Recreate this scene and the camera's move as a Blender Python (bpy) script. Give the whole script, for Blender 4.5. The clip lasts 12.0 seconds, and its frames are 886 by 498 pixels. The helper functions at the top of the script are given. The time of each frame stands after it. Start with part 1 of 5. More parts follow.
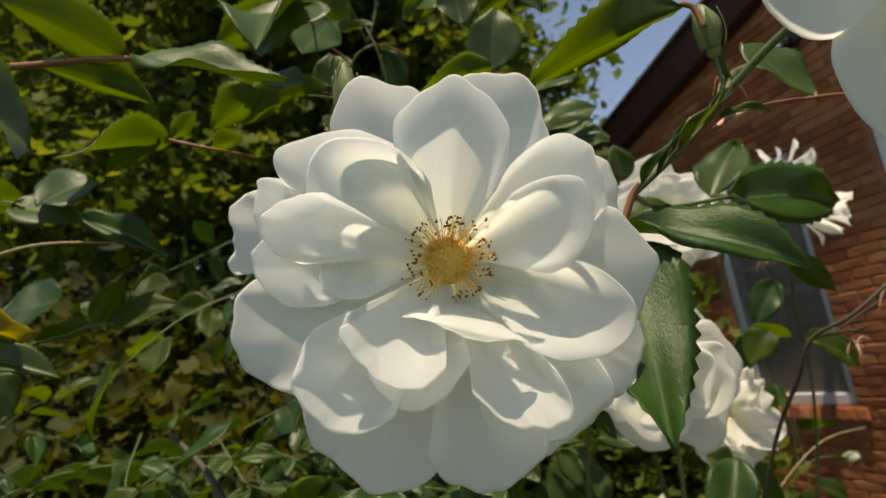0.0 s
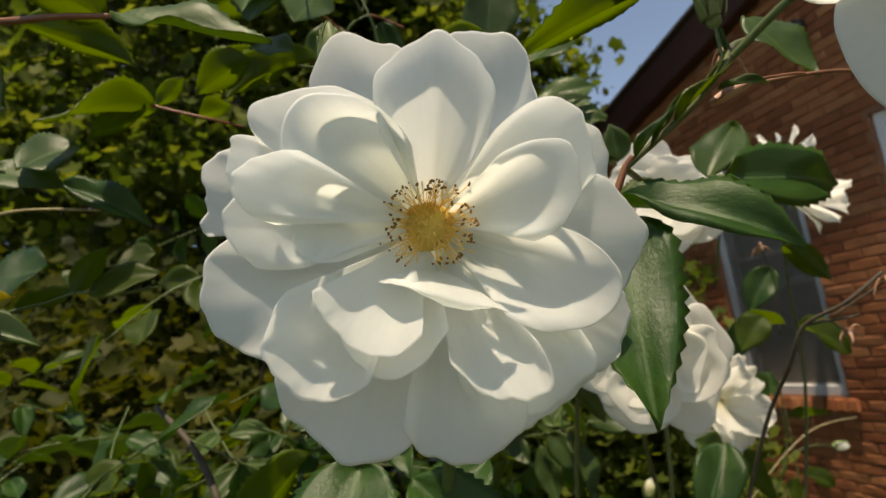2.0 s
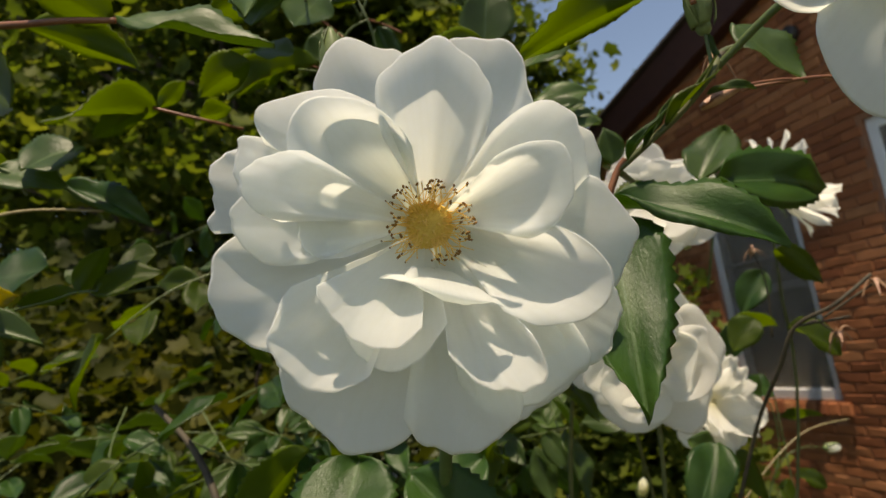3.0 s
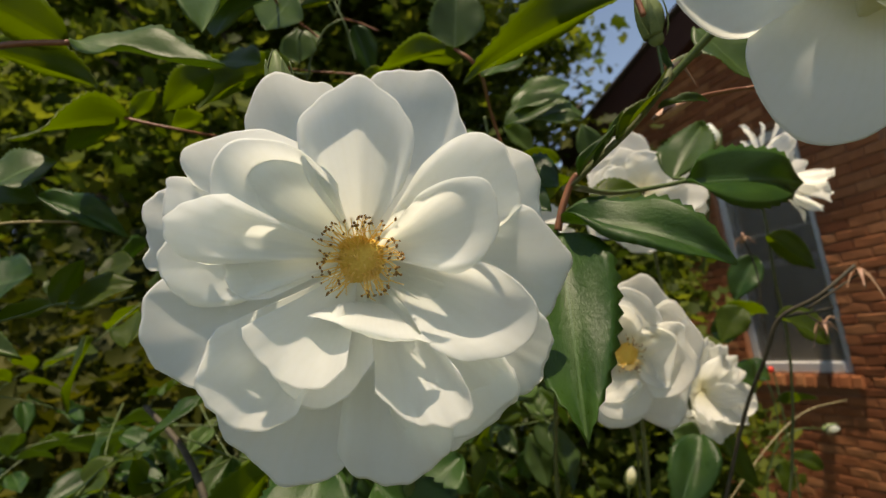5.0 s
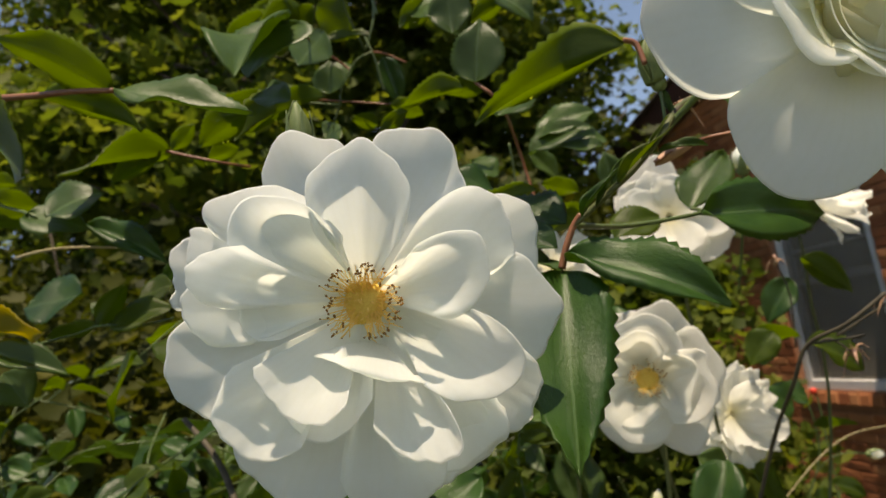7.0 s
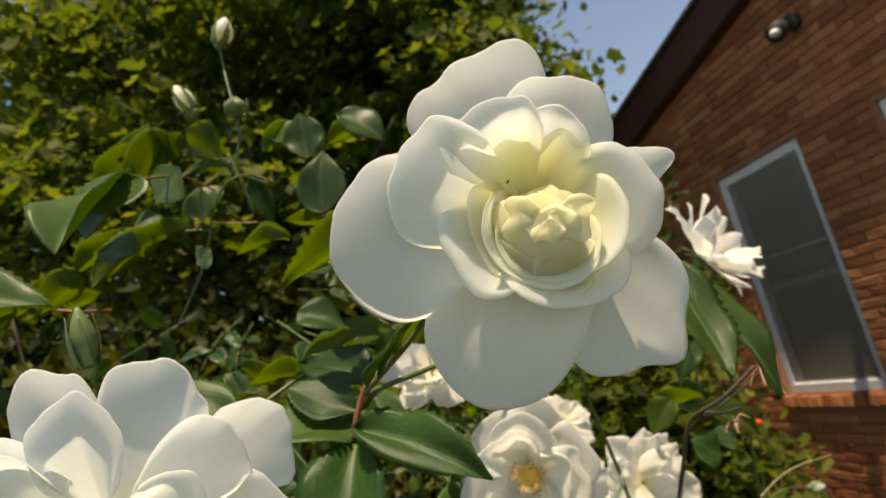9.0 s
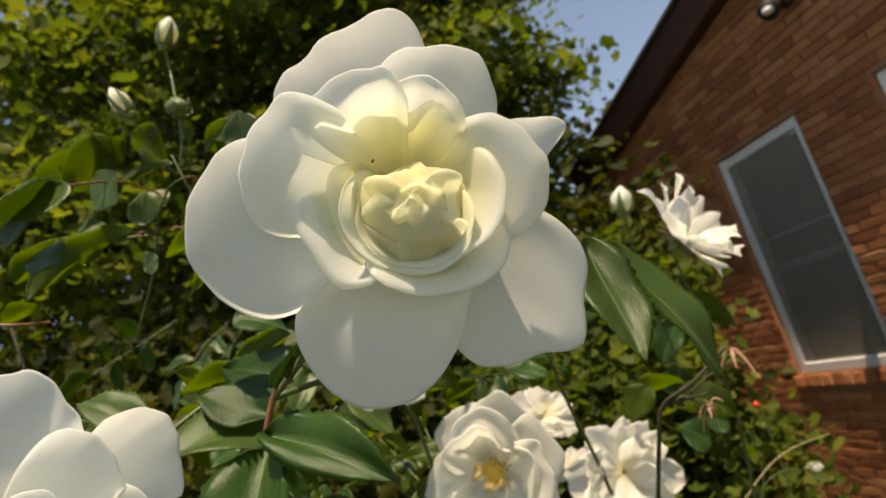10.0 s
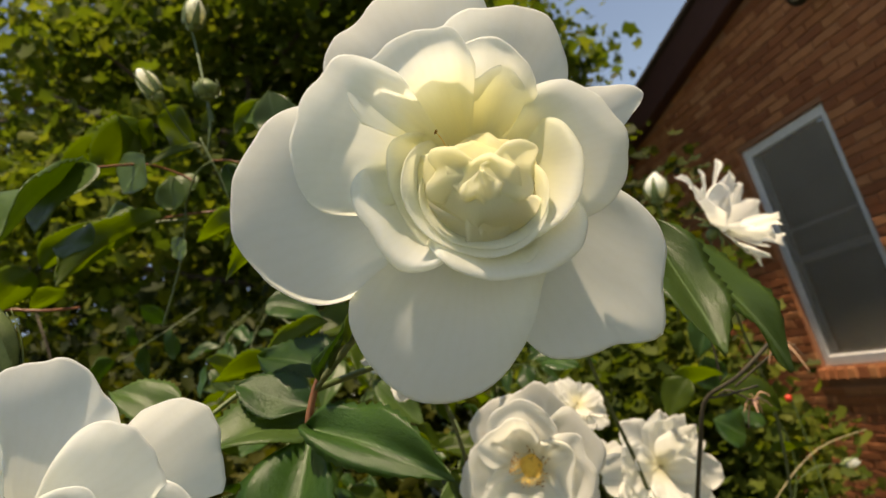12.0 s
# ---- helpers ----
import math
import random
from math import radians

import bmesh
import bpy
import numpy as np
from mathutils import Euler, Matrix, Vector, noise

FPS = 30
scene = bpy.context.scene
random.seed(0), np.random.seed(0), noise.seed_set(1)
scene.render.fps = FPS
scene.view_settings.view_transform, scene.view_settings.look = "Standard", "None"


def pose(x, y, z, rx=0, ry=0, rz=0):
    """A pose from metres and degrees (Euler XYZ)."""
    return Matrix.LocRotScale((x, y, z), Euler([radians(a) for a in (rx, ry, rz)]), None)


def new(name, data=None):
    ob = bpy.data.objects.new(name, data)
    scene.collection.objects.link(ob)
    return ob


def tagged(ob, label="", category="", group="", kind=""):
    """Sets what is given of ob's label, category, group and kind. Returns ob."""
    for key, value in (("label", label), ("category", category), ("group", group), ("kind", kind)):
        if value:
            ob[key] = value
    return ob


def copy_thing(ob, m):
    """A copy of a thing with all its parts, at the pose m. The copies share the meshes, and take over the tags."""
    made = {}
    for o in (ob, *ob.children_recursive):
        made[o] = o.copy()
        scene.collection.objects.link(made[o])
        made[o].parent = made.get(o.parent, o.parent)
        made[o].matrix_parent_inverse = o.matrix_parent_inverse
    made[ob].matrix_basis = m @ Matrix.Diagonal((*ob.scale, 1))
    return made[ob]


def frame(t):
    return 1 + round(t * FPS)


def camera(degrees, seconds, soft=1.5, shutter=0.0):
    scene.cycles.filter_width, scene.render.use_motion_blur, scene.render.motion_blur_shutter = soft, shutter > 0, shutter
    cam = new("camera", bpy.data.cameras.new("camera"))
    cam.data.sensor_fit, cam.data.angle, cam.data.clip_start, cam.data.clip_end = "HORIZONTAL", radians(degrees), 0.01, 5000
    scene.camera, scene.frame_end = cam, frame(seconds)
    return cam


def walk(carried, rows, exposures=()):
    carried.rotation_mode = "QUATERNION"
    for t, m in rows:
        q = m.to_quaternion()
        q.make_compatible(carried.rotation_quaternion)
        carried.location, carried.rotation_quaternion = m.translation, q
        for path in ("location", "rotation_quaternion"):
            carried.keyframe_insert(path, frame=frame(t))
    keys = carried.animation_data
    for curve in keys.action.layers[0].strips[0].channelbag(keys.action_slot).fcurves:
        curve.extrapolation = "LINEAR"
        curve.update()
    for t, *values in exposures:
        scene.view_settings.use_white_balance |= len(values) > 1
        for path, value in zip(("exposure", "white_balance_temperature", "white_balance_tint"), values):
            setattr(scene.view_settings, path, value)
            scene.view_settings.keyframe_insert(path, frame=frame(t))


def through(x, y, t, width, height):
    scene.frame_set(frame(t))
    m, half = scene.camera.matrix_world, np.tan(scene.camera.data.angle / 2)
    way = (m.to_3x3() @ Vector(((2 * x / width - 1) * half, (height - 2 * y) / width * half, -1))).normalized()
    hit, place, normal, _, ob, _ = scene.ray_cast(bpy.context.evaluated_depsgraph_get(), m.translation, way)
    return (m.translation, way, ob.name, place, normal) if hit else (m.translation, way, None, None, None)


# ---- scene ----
CAMERA_DEGREES = 69.10
PATH = [
    (0.0, pose(0.0005, 0.0001, 1.5004, 100.68, 10.10, -0.00)),
    (0.5, pose(0.0127, 0.0084, 1.5077, 100.33, 10.71, -0.67)),
    (1.0, pose(0.0124, 0.0007, 1.4979, 99.94, 9.60, 0.53)),
    (1.5, pose(0.0031, 0.0052, 1.5033, 99.63, 9.03, -0.61)),
    (2.0, pose(0.0033, 0.0054, 1.4972, 99.22, 8.89, -0.42)),
    (2.5, pose(0.0063, 0.0026, 1.5024, 98.69, 8.06, -0.20)),
    (3.0, pose(0.0023, 0.0009, 1.4953, 99.50, 8.82, -0.85)),
    (3.5, pose(0.0125, -0.0011, 1.5045, 99.79, 9.35, -1.70)),
    (5.3, pose(0.0237, -0.0023, 1.5034, 97.59, 10.48, 1.34)),
    (5.5, pose(0.0282, -0.0100, 1.5034, 98.40, 11.28, 1.82)),
    (6.0, pose(0.0300, -0.0087, 1.4953, 97.04, 10.17, 2.94)),
    (6.5, pose(0.0276, -0.0138, 1.5001, 97.68, 9.23, 4.09)),
    (7.0, pose(0.0303, -0.0124, 1.5083, 99.06, 8.72, 3.95)),
    (7.3, pose(0.0341, -0.0114, 1.5273, 99.60, 7.95, 3.24)),
    (7.5, pose(0.0407, -0.0181, 1.5385, 100.61, 8.28, 3.15)),
    (7.7, pose(0.0520, -0.0248, 1.5446, 101.90, 9.33, 3.23)),
    (9.3, pose(0.1124, -0.0225, 1.5352, 101.31, 14.81, 3.70)),
    (9.5, pose(0.1222, -0.0137, 1.5378, 101.05, 15.47, 4.04)),
    (10.0, pose(0.1220, -0.0107, 1.5287, 101.63, 16.62, 4.51)),
    (10.5, pose(0.1138, 0.0005, 1.5291, 101.33, 16.17, 4.93)),
    (11.0, pose(0.1183, -0.0005, 1.5379, 101.46, 15.84, 5.23)),
    (11.5, pose(0.1189, 0.0023, 1.5431, 101.56, 16.50, 6.33)),
    (12.0, pose(0.1124, 0.0000, 1.5319, 101.13, 16.07, 6.02)),
]
cam = camera(CAMERA_DEGREES, 12.0, 1.5)
cam.data.dof.use_dof, cam.data.dof.focus_distance, cam.data.dof.aperture_fstop = True, 0.13, 31.0
walk(cam, PATH, [(0.0, 0.36, 9150, 12), (5.5, 0.36, 9150, 12), (6.5, 0.34, 9100, 12), (7.7, 0.78, 9200, 12), (9.3, 0.62, 9700, 13), (12.0, 0.63, 10100, 13)])

# ---- daylight ----
world = bpy.data.worlds.new("sky")
scene.world = world
world.use_nodes = True
wn = world.node_tree
sky = wn.nodes.new("ShaderNodeTexSky")
sky.sky_type = "NISHITA"
sky.sun_disc = False
SUN_TO = Vector((-0.007, -0.25, 0.95)).normalized()
sky.sun_elevation = math.asin(SUN_TO.z)
sky.sun_rotation = math.atan2(SUN_TO.x, SUN_TO.y)
sky.air_density, sky.dust_density, sky.ozone_density = 0.75, 0.15, 3.0
wn.nodes["Background"].inputs["Strength"].default_value = 0.15
wn.links.new(sky.outputs["Color"], wn.nodes["Background"].inputs["Color"])
sun = new("sun", bpy.data.lights.new("sun", "SUN"))
sun.data.energy = 4.5
sun.data.angle = radians(0.5)
sun.data.color = (1.0, 0.965, 0.92)
sun.rotation_mode = "QUATERNION"
sun.rotation_quaternion = (-SUN_TO).to_track_quat("-Z", "Y")

# ---- materials ----
def material(name):
    m = bpy.data.materials.new(name)
    m.use_nodes = True
    nt = m.node_tree
    nt.nodes.clear()
    out = nt.nodes.new("ShaderNodeOutputMaterial")
    return m, nt, out


def node(nt, kind, **sets):
    n = nt.nodes.new(kind)
    for key, value in sets.items():
        n.inputs[key.replace("_", " ")].default_value = value
    return n


def ramp(nt, stops, source):
    r = nt.nodes.new("ShaderNodeValToRGB")
    e = r.color_ramp.elements
    while len(e) < len(stops):
        e.new(0.5)
    for el, (p, c) in zip(e, stops):
        el.position, el.color = p, (*c, 1.0)
    nt.links.new(source, r.inputs["Fac"])
    return r.outputs["Color"]


def mixed(nt, fac, a, b, mode="MIX"):
    m = nt.nodes.new("ShaderNodeMix")
    m.data_type, m.blend_type = "RGBA", mode
    for sock, val in ((m.inputs[0], fac), (m.inputs[6], a), (m.inputs[7], b)):
        if isinstance(val, bpy.types.NodeSocket):
            nt.links.new(val, sock)
        elif isinstance(val, tuple):
            sock.default_value = (*val, 1.0)
        else:
            sock.default_value = val
    return m.outputs[2]


def maths(nt, op, a, b=0.0):
    m = nt.nodes.new("ShaderNodeMath")
    m.operation = op
    for sock, val in zip(m.inputs, (a, b)):
        if isinstance(val, bpy.types.NodeSocket):
            nt.links.new(val, sock)
        else:
            sock.default_value = val
    return m.outputs[0]


def noise_of(nt, vec, scale, detail=4.0, rough=0.55):
    n = node(nt, "ShaderNodeTexNoise", Scale=scale, Detail=detail, Roughness=rough)
    nt.links.new(vec, n.inputs["Vector"])
    return n.outputs["Fac"]


def bump(nt, height, strength, distance):
    b = node(nt, "ShaderNodeBump", Strength=strength, Distance=distance)
    nt.links.new(height, b.inputs["Height"])
    return b.outputs["Normal"]


def coords(nt, which="Object"):
    return nt.nodes.new("ShaderNodeTexCoord").outputs[which]


def axes(nt, vec):
    s = nt.nodes.new("ShaderNodeSeparateXYZ")
    nt.links.new(vec, s.inputs[0])
    return s.outputs


def thin(nt, out, colour, through_colour, amount, rough, normal, spec=0.5, coat=0.0):
    """A thin living sheet: a glossy diffuse face with light that comes through it."""
    p = node(nt, "ShaderNodeBsdfPrincipled", Roughness=rough, Specular_IOR_Level=spec)
    p.inputs["Coat Weight"].default_value = coat
    p.inputs["Coat Roughness"].default_value = 0.35
    nt.links.new(colour, p.inputs["Base Color"])
    tr = node(nt, "ShaderNodeBsdfTranslucent")
    nt.links.new(through_colour, tr.inputs["Color"])
    if normal is not None:
        nt.links.new(normal, p.inputs["Normal"])
        nt.links.new(normal, tr.inputs["Normal"])
    mx = node(nt, "ShaderNodeMixShader")
    if isinstance(amount, bpy.types.NodeSocket):
        nt.links.new(amount, mx.inputs[0])
    else:
        mx.inputs[0].default_value = amount
    nt.links.new(p.outputs[0], mx.inputs[1])
    nt.links.new(tr.outputs[0], mx.inputs[2])
    nt.links.new(mx.outputs[0], out.inputs["Surface"])
    return p


def petal_material(name, heart, pale, reach, mid=0.3):
    """White petal, creamy towards the flower's heart, with faint veins. Object coordinates start at the heart."""
    m, nt, out = material(name)
    oc = coords(nt)
    ln = nt.nodes.new("ShaderNodeVectorMath")
    ln.operation = "LENGTH"
    low = nt.nodes.new("ShaderNodeVectorMath")
    low.operation = "ADD"
    low.inputs[1].default_value = (0, 0, reach * 0.22)
    nt.links.new(oc, low.inputs[0])
    nt.links.new(low.outputs["Vector"], ln.inputs[0])
    wob = noise_of(nt, oc, 90.0, 3.0)
    d = maths(nt, "ADD", ln.outputs["Value"], maths(nt, "MULTIPLY", maths(nt, "SUBTRACT", wob, 0.5), reach * 0.35))
    d = maths(nt, "DIVIDE", d, reach)
    base = ramp(nt, [(0.10, heart), (0.42, tuple(mid * h + (1 - mid) * p for h, p in zip(heart, pale))), (0.90, pale)], d)
    fine = noise_of(nt, oc, 420.0, 5.0, 0.65)
    base = mixed(nt, 0.10, base, ramp(nt, [(0.3, (0.80, 0.80, 0.76)), (0.7, (1.0, 1.0, 1.0))], fine), "MULTIPLY")
    # faint veins fan out from the heart
    ax = axes(nt, oc)
    ang = maths(nt, "ARCTAN2", ax[1], ax[0])
    vein = maths(nt, "SINE", maths(nt, "ADD", maths(nt, "MULTIPLY", ang, 85.0), maths(nt, "MULTIPLY", wob, 14.0)))
    base = mixed(nt, maths(nt, "MULTIPLY", maths(nt, "MAXIMUM", vein, 0.0), 0.07), base, (0.84, 0.84, 0.76))
    hgt = maths(nt, "ADD", maths(nt, "MULTIPLY", vein, 0.02), maths(nt, "ADD", maths(nt, "MULTIPLY", fine, 0.5), maths(nt, "MULTIPLY", wob, 1.5)))
    nrm = bump(nt, hgt, 0.18, 0.0004)
    thr = mixed(nt, 1.0, base, (1.01, 1.015, 0.995), "MULTIPLY")
    thin(nt, out, base, thr, 0.78, 0.6, nrm, 0.2)
    return m


def leaf_material(name, deep, light, through, amount, rough, relief, spec=0.5):
    """A leaf, one unit long along Y in its own coordinates, with a pale midrib and side veins."""
    m, nt, out = material(name)
    oc = coords(nt)
    ax = axes(nt, oc)
    absx = maths(nt, "ABSOLUTE", ax[0])
    info = nt.nodes.new("ShaderNodeObjectInfo")
    shift = nt.nodes.new("ShaderNodeVectorMath")
    shift.operation = "ADD"
    nt.links.new(oc, shift.inputs[0])
    cmb = nt.nodes.new("ShaderNodeCombineXYZ")
    for i in range(3):
        nt.links.new(maths(nt, "MULTIPLY", info.outputs["Random"], 7.0 + i), cmb.inputs[i])
    nt.links.new(cmb.outputs[0], shift.inputs[1])
    big = noise_of(nt, shift.outputs[0], 3.0, 3.0)
    fine = noise_of(nt, shift.outputs[0], 34.0, 5.0, 0.7)
    # side veins run forward from the midrib
    run = maths(nt, "SUBTRACT", ax[1], maths(nt, "MULTIPLY", absx, 0.75))
    run = maths(nt, "ADD", run, maths(nt, "MULTIPLY", big, 0.05))
    vein = maths(nt, "SINE", maths(nt, "MULTIPLY", run, 62.0))
    veinmask = maths(nt, "POWER", maths(nt, "MAXIMUM", vein, 0.0), 8.0)
    rib = maths(nt, "LESS_THAN", absx, 0.012)
    mask = maths(nt, "MAXIMUM", maths(nt, "MULTIPLY", veinmask, 0.06), maths(nt, "MULTIPLY", rib, 0.50))
    tone = mixed(nt, ramp(nt, [(0.35, (0, 0, 0)), (0.68, (1, 1, 1))], big), deep, light)
    tone = mixed(nt, 0.35, tone, ramp(nt, [(0.3, (0.45, 0.45, 0.40)), (0.75, (1.0, 1.0, 1.0))], fine), "MULTIPLY")
    vary = node(nt, "ShaderNodeHueSaturation")
    nt.links.new(tone, vary.inputs["Color"])
    nt.links.new(maths(nt, "ADD", maths(nt, "MULTIPLY", info.outputs["Random"], 0.5), 0.75), vary.inputs["Value"])
    colour = mixed(nt, mask, vary.outputs[0], tuple(min(1.0, c * 1.6 + 0.06) for c in light))
    hgt = maths(nt, "SUBTRACT", maths(nt, "ADD", maths(nt, "MULTIPLY", fine, 0.7), big), maths(nt, "ADD", maths(nt, "MULTIPLY", veinmask, 0.03), maths(nt, "MULTIPLY", rib, 0.6)))
    nrm = bump(nt, hgt, relief, 0.0008)
    thr = mixed(nt, maths(nt, "MULTIPLY", mask, 0.6), through, tuple(c * 0.5 for c in through))
    p = thin(nt, out, colour, thr, amount, rough, nrm, spec)
    gloss = maths(nt, "ADD", maths(nt, "MULTIPLY", maths(nt, "SUBTRACT", fine, 0.5), 0.45), rough)
    nt.links.new(gloss, p.inputs["Roughness"])
    return m


def solid_material(name, low, high, scale, rough=0.6, relief=0.3, depth=0.002, spec=0.4, metallic=0.0):
    m, nt, out = material(name)
    oc = coords(nt)
    a = noise_of(nt, oc, scale, 5.0, 0.6)
    b = noise_of(nt, oc, scale * 9.0, 4.0, 0.6)
    f = maths(nt, "ADD", maths(nt, "MULTIPLY", a, 0.65), maths(nt, "MULTIPLY", b, 0.35))
    col = ramp(nt, [(0.33, low), (0.66, high)], f)
    p = node(nt, "ShaderNodeBsdfPrincipled", Roughness=rough, Specular_IOR_Level=spec, Metallic=metallic)
    nt.links.new(col, p.inputs["Base Color"])
    nt.links.new(bump(nt, f, relief, depth), p.inputs["Normal"])
    nt.links.new(p.outputs[0], out.inputs["Surface"])
    return m


def brick_material(name):
    m, nt, out = material(name)
    geo = nt.nodes.new("ShaderNodeNewGeometry")
    info = nt.nodes.new("ShaderNodeObjectInfo")
    rnd = maths(nt, "FRACT", maths(nt, "ADD", geo.outputs["Random Per Island"], info.outputs["Random"]))
    pos = geo.outputs["Position"]
    a = noise_of(nt, pos, 9.0, 4.0)
    b = noise_of(nt, pos, 140.0, 5.0, 0.7)
    col = ramp(nt, [(0.0, (0.30, 0.100, 0.046)), (0.35, (0.42, 0.145, 0.062)), (0.7, (0.49, 0.185, 0.082)), (1.0, (0.55, 0.235, 0.108))], rnd)
    col = mixed(nt, 0.5, col, ramp(nt, [(0.3, (0.55, 0.5, 0.48)), (0.7, (1.0, 1.0, 1.0))], a), "MULTIPLY")
    col = mixed(nt, 0.45, col, ramp(nt, [(0.3, (0.5, 0.46, 0.44)), (0.62, (1.0, 1.0, 1.0))], b), "MULTIPLY")
    p = node(nt, "ShaderNodeBsdfPrincipled", Roughness=0.85, Specular_IOR_Level=0.25)
    nt.links.new(col, p.inputs["Base Color"])
    nt.links.new(bump(nt, maths(nt, "ADD", a, b), 0.4, 0.003), p.inputs["Normal"])
    nt.links.new(p.outputs[0], out.inputs["Surface"])
    return m


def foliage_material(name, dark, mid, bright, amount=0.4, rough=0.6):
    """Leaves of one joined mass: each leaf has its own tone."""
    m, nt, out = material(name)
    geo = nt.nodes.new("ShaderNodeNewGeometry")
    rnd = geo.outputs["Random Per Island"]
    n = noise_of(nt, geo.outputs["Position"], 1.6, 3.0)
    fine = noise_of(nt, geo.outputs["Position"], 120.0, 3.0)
    # broad noise stands in for sunlit and shaded clumps
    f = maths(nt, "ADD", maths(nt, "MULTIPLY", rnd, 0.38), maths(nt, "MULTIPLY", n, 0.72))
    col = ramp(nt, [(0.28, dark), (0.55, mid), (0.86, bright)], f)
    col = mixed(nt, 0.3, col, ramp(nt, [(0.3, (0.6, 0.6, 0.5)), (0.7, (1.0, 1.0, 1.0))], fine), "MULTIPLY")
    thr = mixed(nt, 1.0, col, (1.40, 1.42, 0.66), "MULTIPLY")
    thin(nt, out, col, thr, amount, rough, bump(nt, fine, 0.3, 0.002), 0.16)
    return m


def mesh_material(name):
    """Fine insect mesh: grey threads with the window showing between them."""
    m, nt, out = material(name)
    p = node(nt, "ShaderNodeBsdfPrincipled", Roughness=0.7, Specular_IOR_Level=0.2)
    nt.links.new(ramp(nt, [(0.3, (0.285, 0.25, 0.205)), (0.7, (0.35, 0.31, 0.26))], noise_of(nt, coords(nt), 14.0)), p.inputs["Base Color"])
    tr = nt.nodes.new("ShaderNodeBsdfTransparent")
    mx = node(nt, "ShaderNodeMixShader")
    mx.inputs[0].default_value = 0.52
    nt.links.new(p.outputs[0], mx.inputs[1])
    nt.links.new(tr.outputs[0], mx.inputs[2])
    nt.links.new(mx.outputs[0], out.inputs["Surface"])
    return m


def glass_material(name):
    m, nt, out = material(name)
    p = node(nt, "ShaderNodeBsdfPrincipled", Roughness=0.03, IOR=1.5)
    p.inputs["Transmission Weight"].default_value = 1.0
    p.inputs["Base Color"].default_value = (0.92, 0.95, 0.94, 1.0)
    nt.links.new(p.outputs[0], out.inputs["Surface"])
    return m


PETAL = petal_material("petal_white", (0.95, 0.945, 0.89), (0.955, 0.965, 0.963), 0.022)
PETAL_CREAM = petal_material("petal_cream", (0.955, 0.915, 0.63), (0.955, 0.963, 0.95), 0.023, 0.65)
PETAL_FAR = petal_material("petal_white_far", (0.94, 0.90, 0.72), (0.95, 0.945, 0.93), 0.016)
LEAF_DEEP = leaf_material("leaf_deep_green", (0.017, 0.054, 0.011), (0.040, 0.095, 0.018), (0.24, 0.40, 0.04), 0.36, 0.33, 0.40, 0.36)
LEAF_GREY = leaf_material("leaf_pale_green", (0.046, 0.090, 0.022), (0.074, 0.130, 0.034), (0.28, 0.40, 0.05), 0.42, 0.36, 0.30, 0.38)
LEAF_YOUNG = leaf_material("leaf_young_green", (0.043, 0.080, 0.010), (0.074, 0.114, 0.014), (0.34, 0.43, 0.036), 0.64, 0.38, 0.35, 0.4)
LEAF_YELLOW = leaf_material("leaf_yellowing", (0.176, 0.16, 0.02), (0.256, 0.216, 0.024), (0.64, 0.56, 0.048), 0.68, 0.45, 0.35, 0.4)
STEM_GREEN = solid_material("stem_green", (0.050, 0.085, 0.025), (0.095, 0.130, 0.040), 180.0, 0.45, 0.2, 0.0003)
STEM_DARKGREEN = solid_material("stem_dark_green", (0.050, 0.070, 0.022), (0.110, 0.115, 0.045), 220.0, 0.5, 0.3, 0.0004)
STEM_RED = solid_material("stem_red", (0.16, 0.055, 0.030), (0.25, 0.105, 0.050), 180.0, 0.45, 0.2, 0.0003)
STEM_DARK = solid_material("stem_brown", (0.030, 0.024, 0.016), (0.075, 0.060, 0.036), 120.0, 0.7, 0.4, 0.0005)
STEM_PALE = solid_material("stem_pale", (0.24, 0.20, 0.10), (0.36, 0.29, 0.16), 150.0, 0.5, 0.2, 0.0003)
SEPAL = solid_material("sepal_green", (0.08, 0.12, 0.035), (0.15, 0.19, 0.07), 300.0, 0.5, 0.2, 0.0003)
DRY = solid_material("dry_calyx", (0.22, 0.11, 0.06), (0.42, 0.26, 0.16), 300.0, 0.8, 0.4, 0.0005)
PINK = solid_material("pink_bract", (0.34, 0.16, 0.11), (0.48, 0.29, 0.20), 260.0, 0.5, 0.2, 0.0003)
ANTHER = solid_material("anther_brown", (0.14, 0.060, 0.010), (0.34, 0.16, 0.025), 900.0, 0.7, 0.4, 0.0004)
FILAMENT = solid_material("filament_yellow", (0.94, 0.54, 0.10), (0.97, 0.72, 0.24), 500.0, 0.5, 0.2, 0.0002)
HEART = solid_material("heart_gold", (0.78, 0.48, 0.07), (0.95, 0.70, 0.18), 1500.0, 0.7, 0.9, 0.0006)
RED = solid_material("hip_red", (0.50, 0.03, 0.015), (0.66, 0.06, 0.03), 200.0, 0.35, 0.1, 0.0003)
BRICK = brick_material("brick_red")
MORTAR = solid_material("mortar", (0.26, 0.115, 0.064), (0.34, 0.160, 0.092), 40.0, 0.95, 0.8, 0.004)
FASCIA = solid_material("fascia_brown", (0.055, 0.022, 0.022), (0.085, 0.036, 0.034), 6.0, 0.55, 0.2, 0.002)
SHINGLE = solid_material("roof_shingle", (0.045, 0.035, 0.032), (0.09, 0.07, 0.062), 30.0, 0.95, 0.7, 0.004)
WHITE = solid_material("white_paint", (0.68, 0.68, 0.69), (0.80, 0.80, 0.80), 12.0, 0.45, 0.15, 0.001)
SCREEN = mesh_material("screen_mesh")
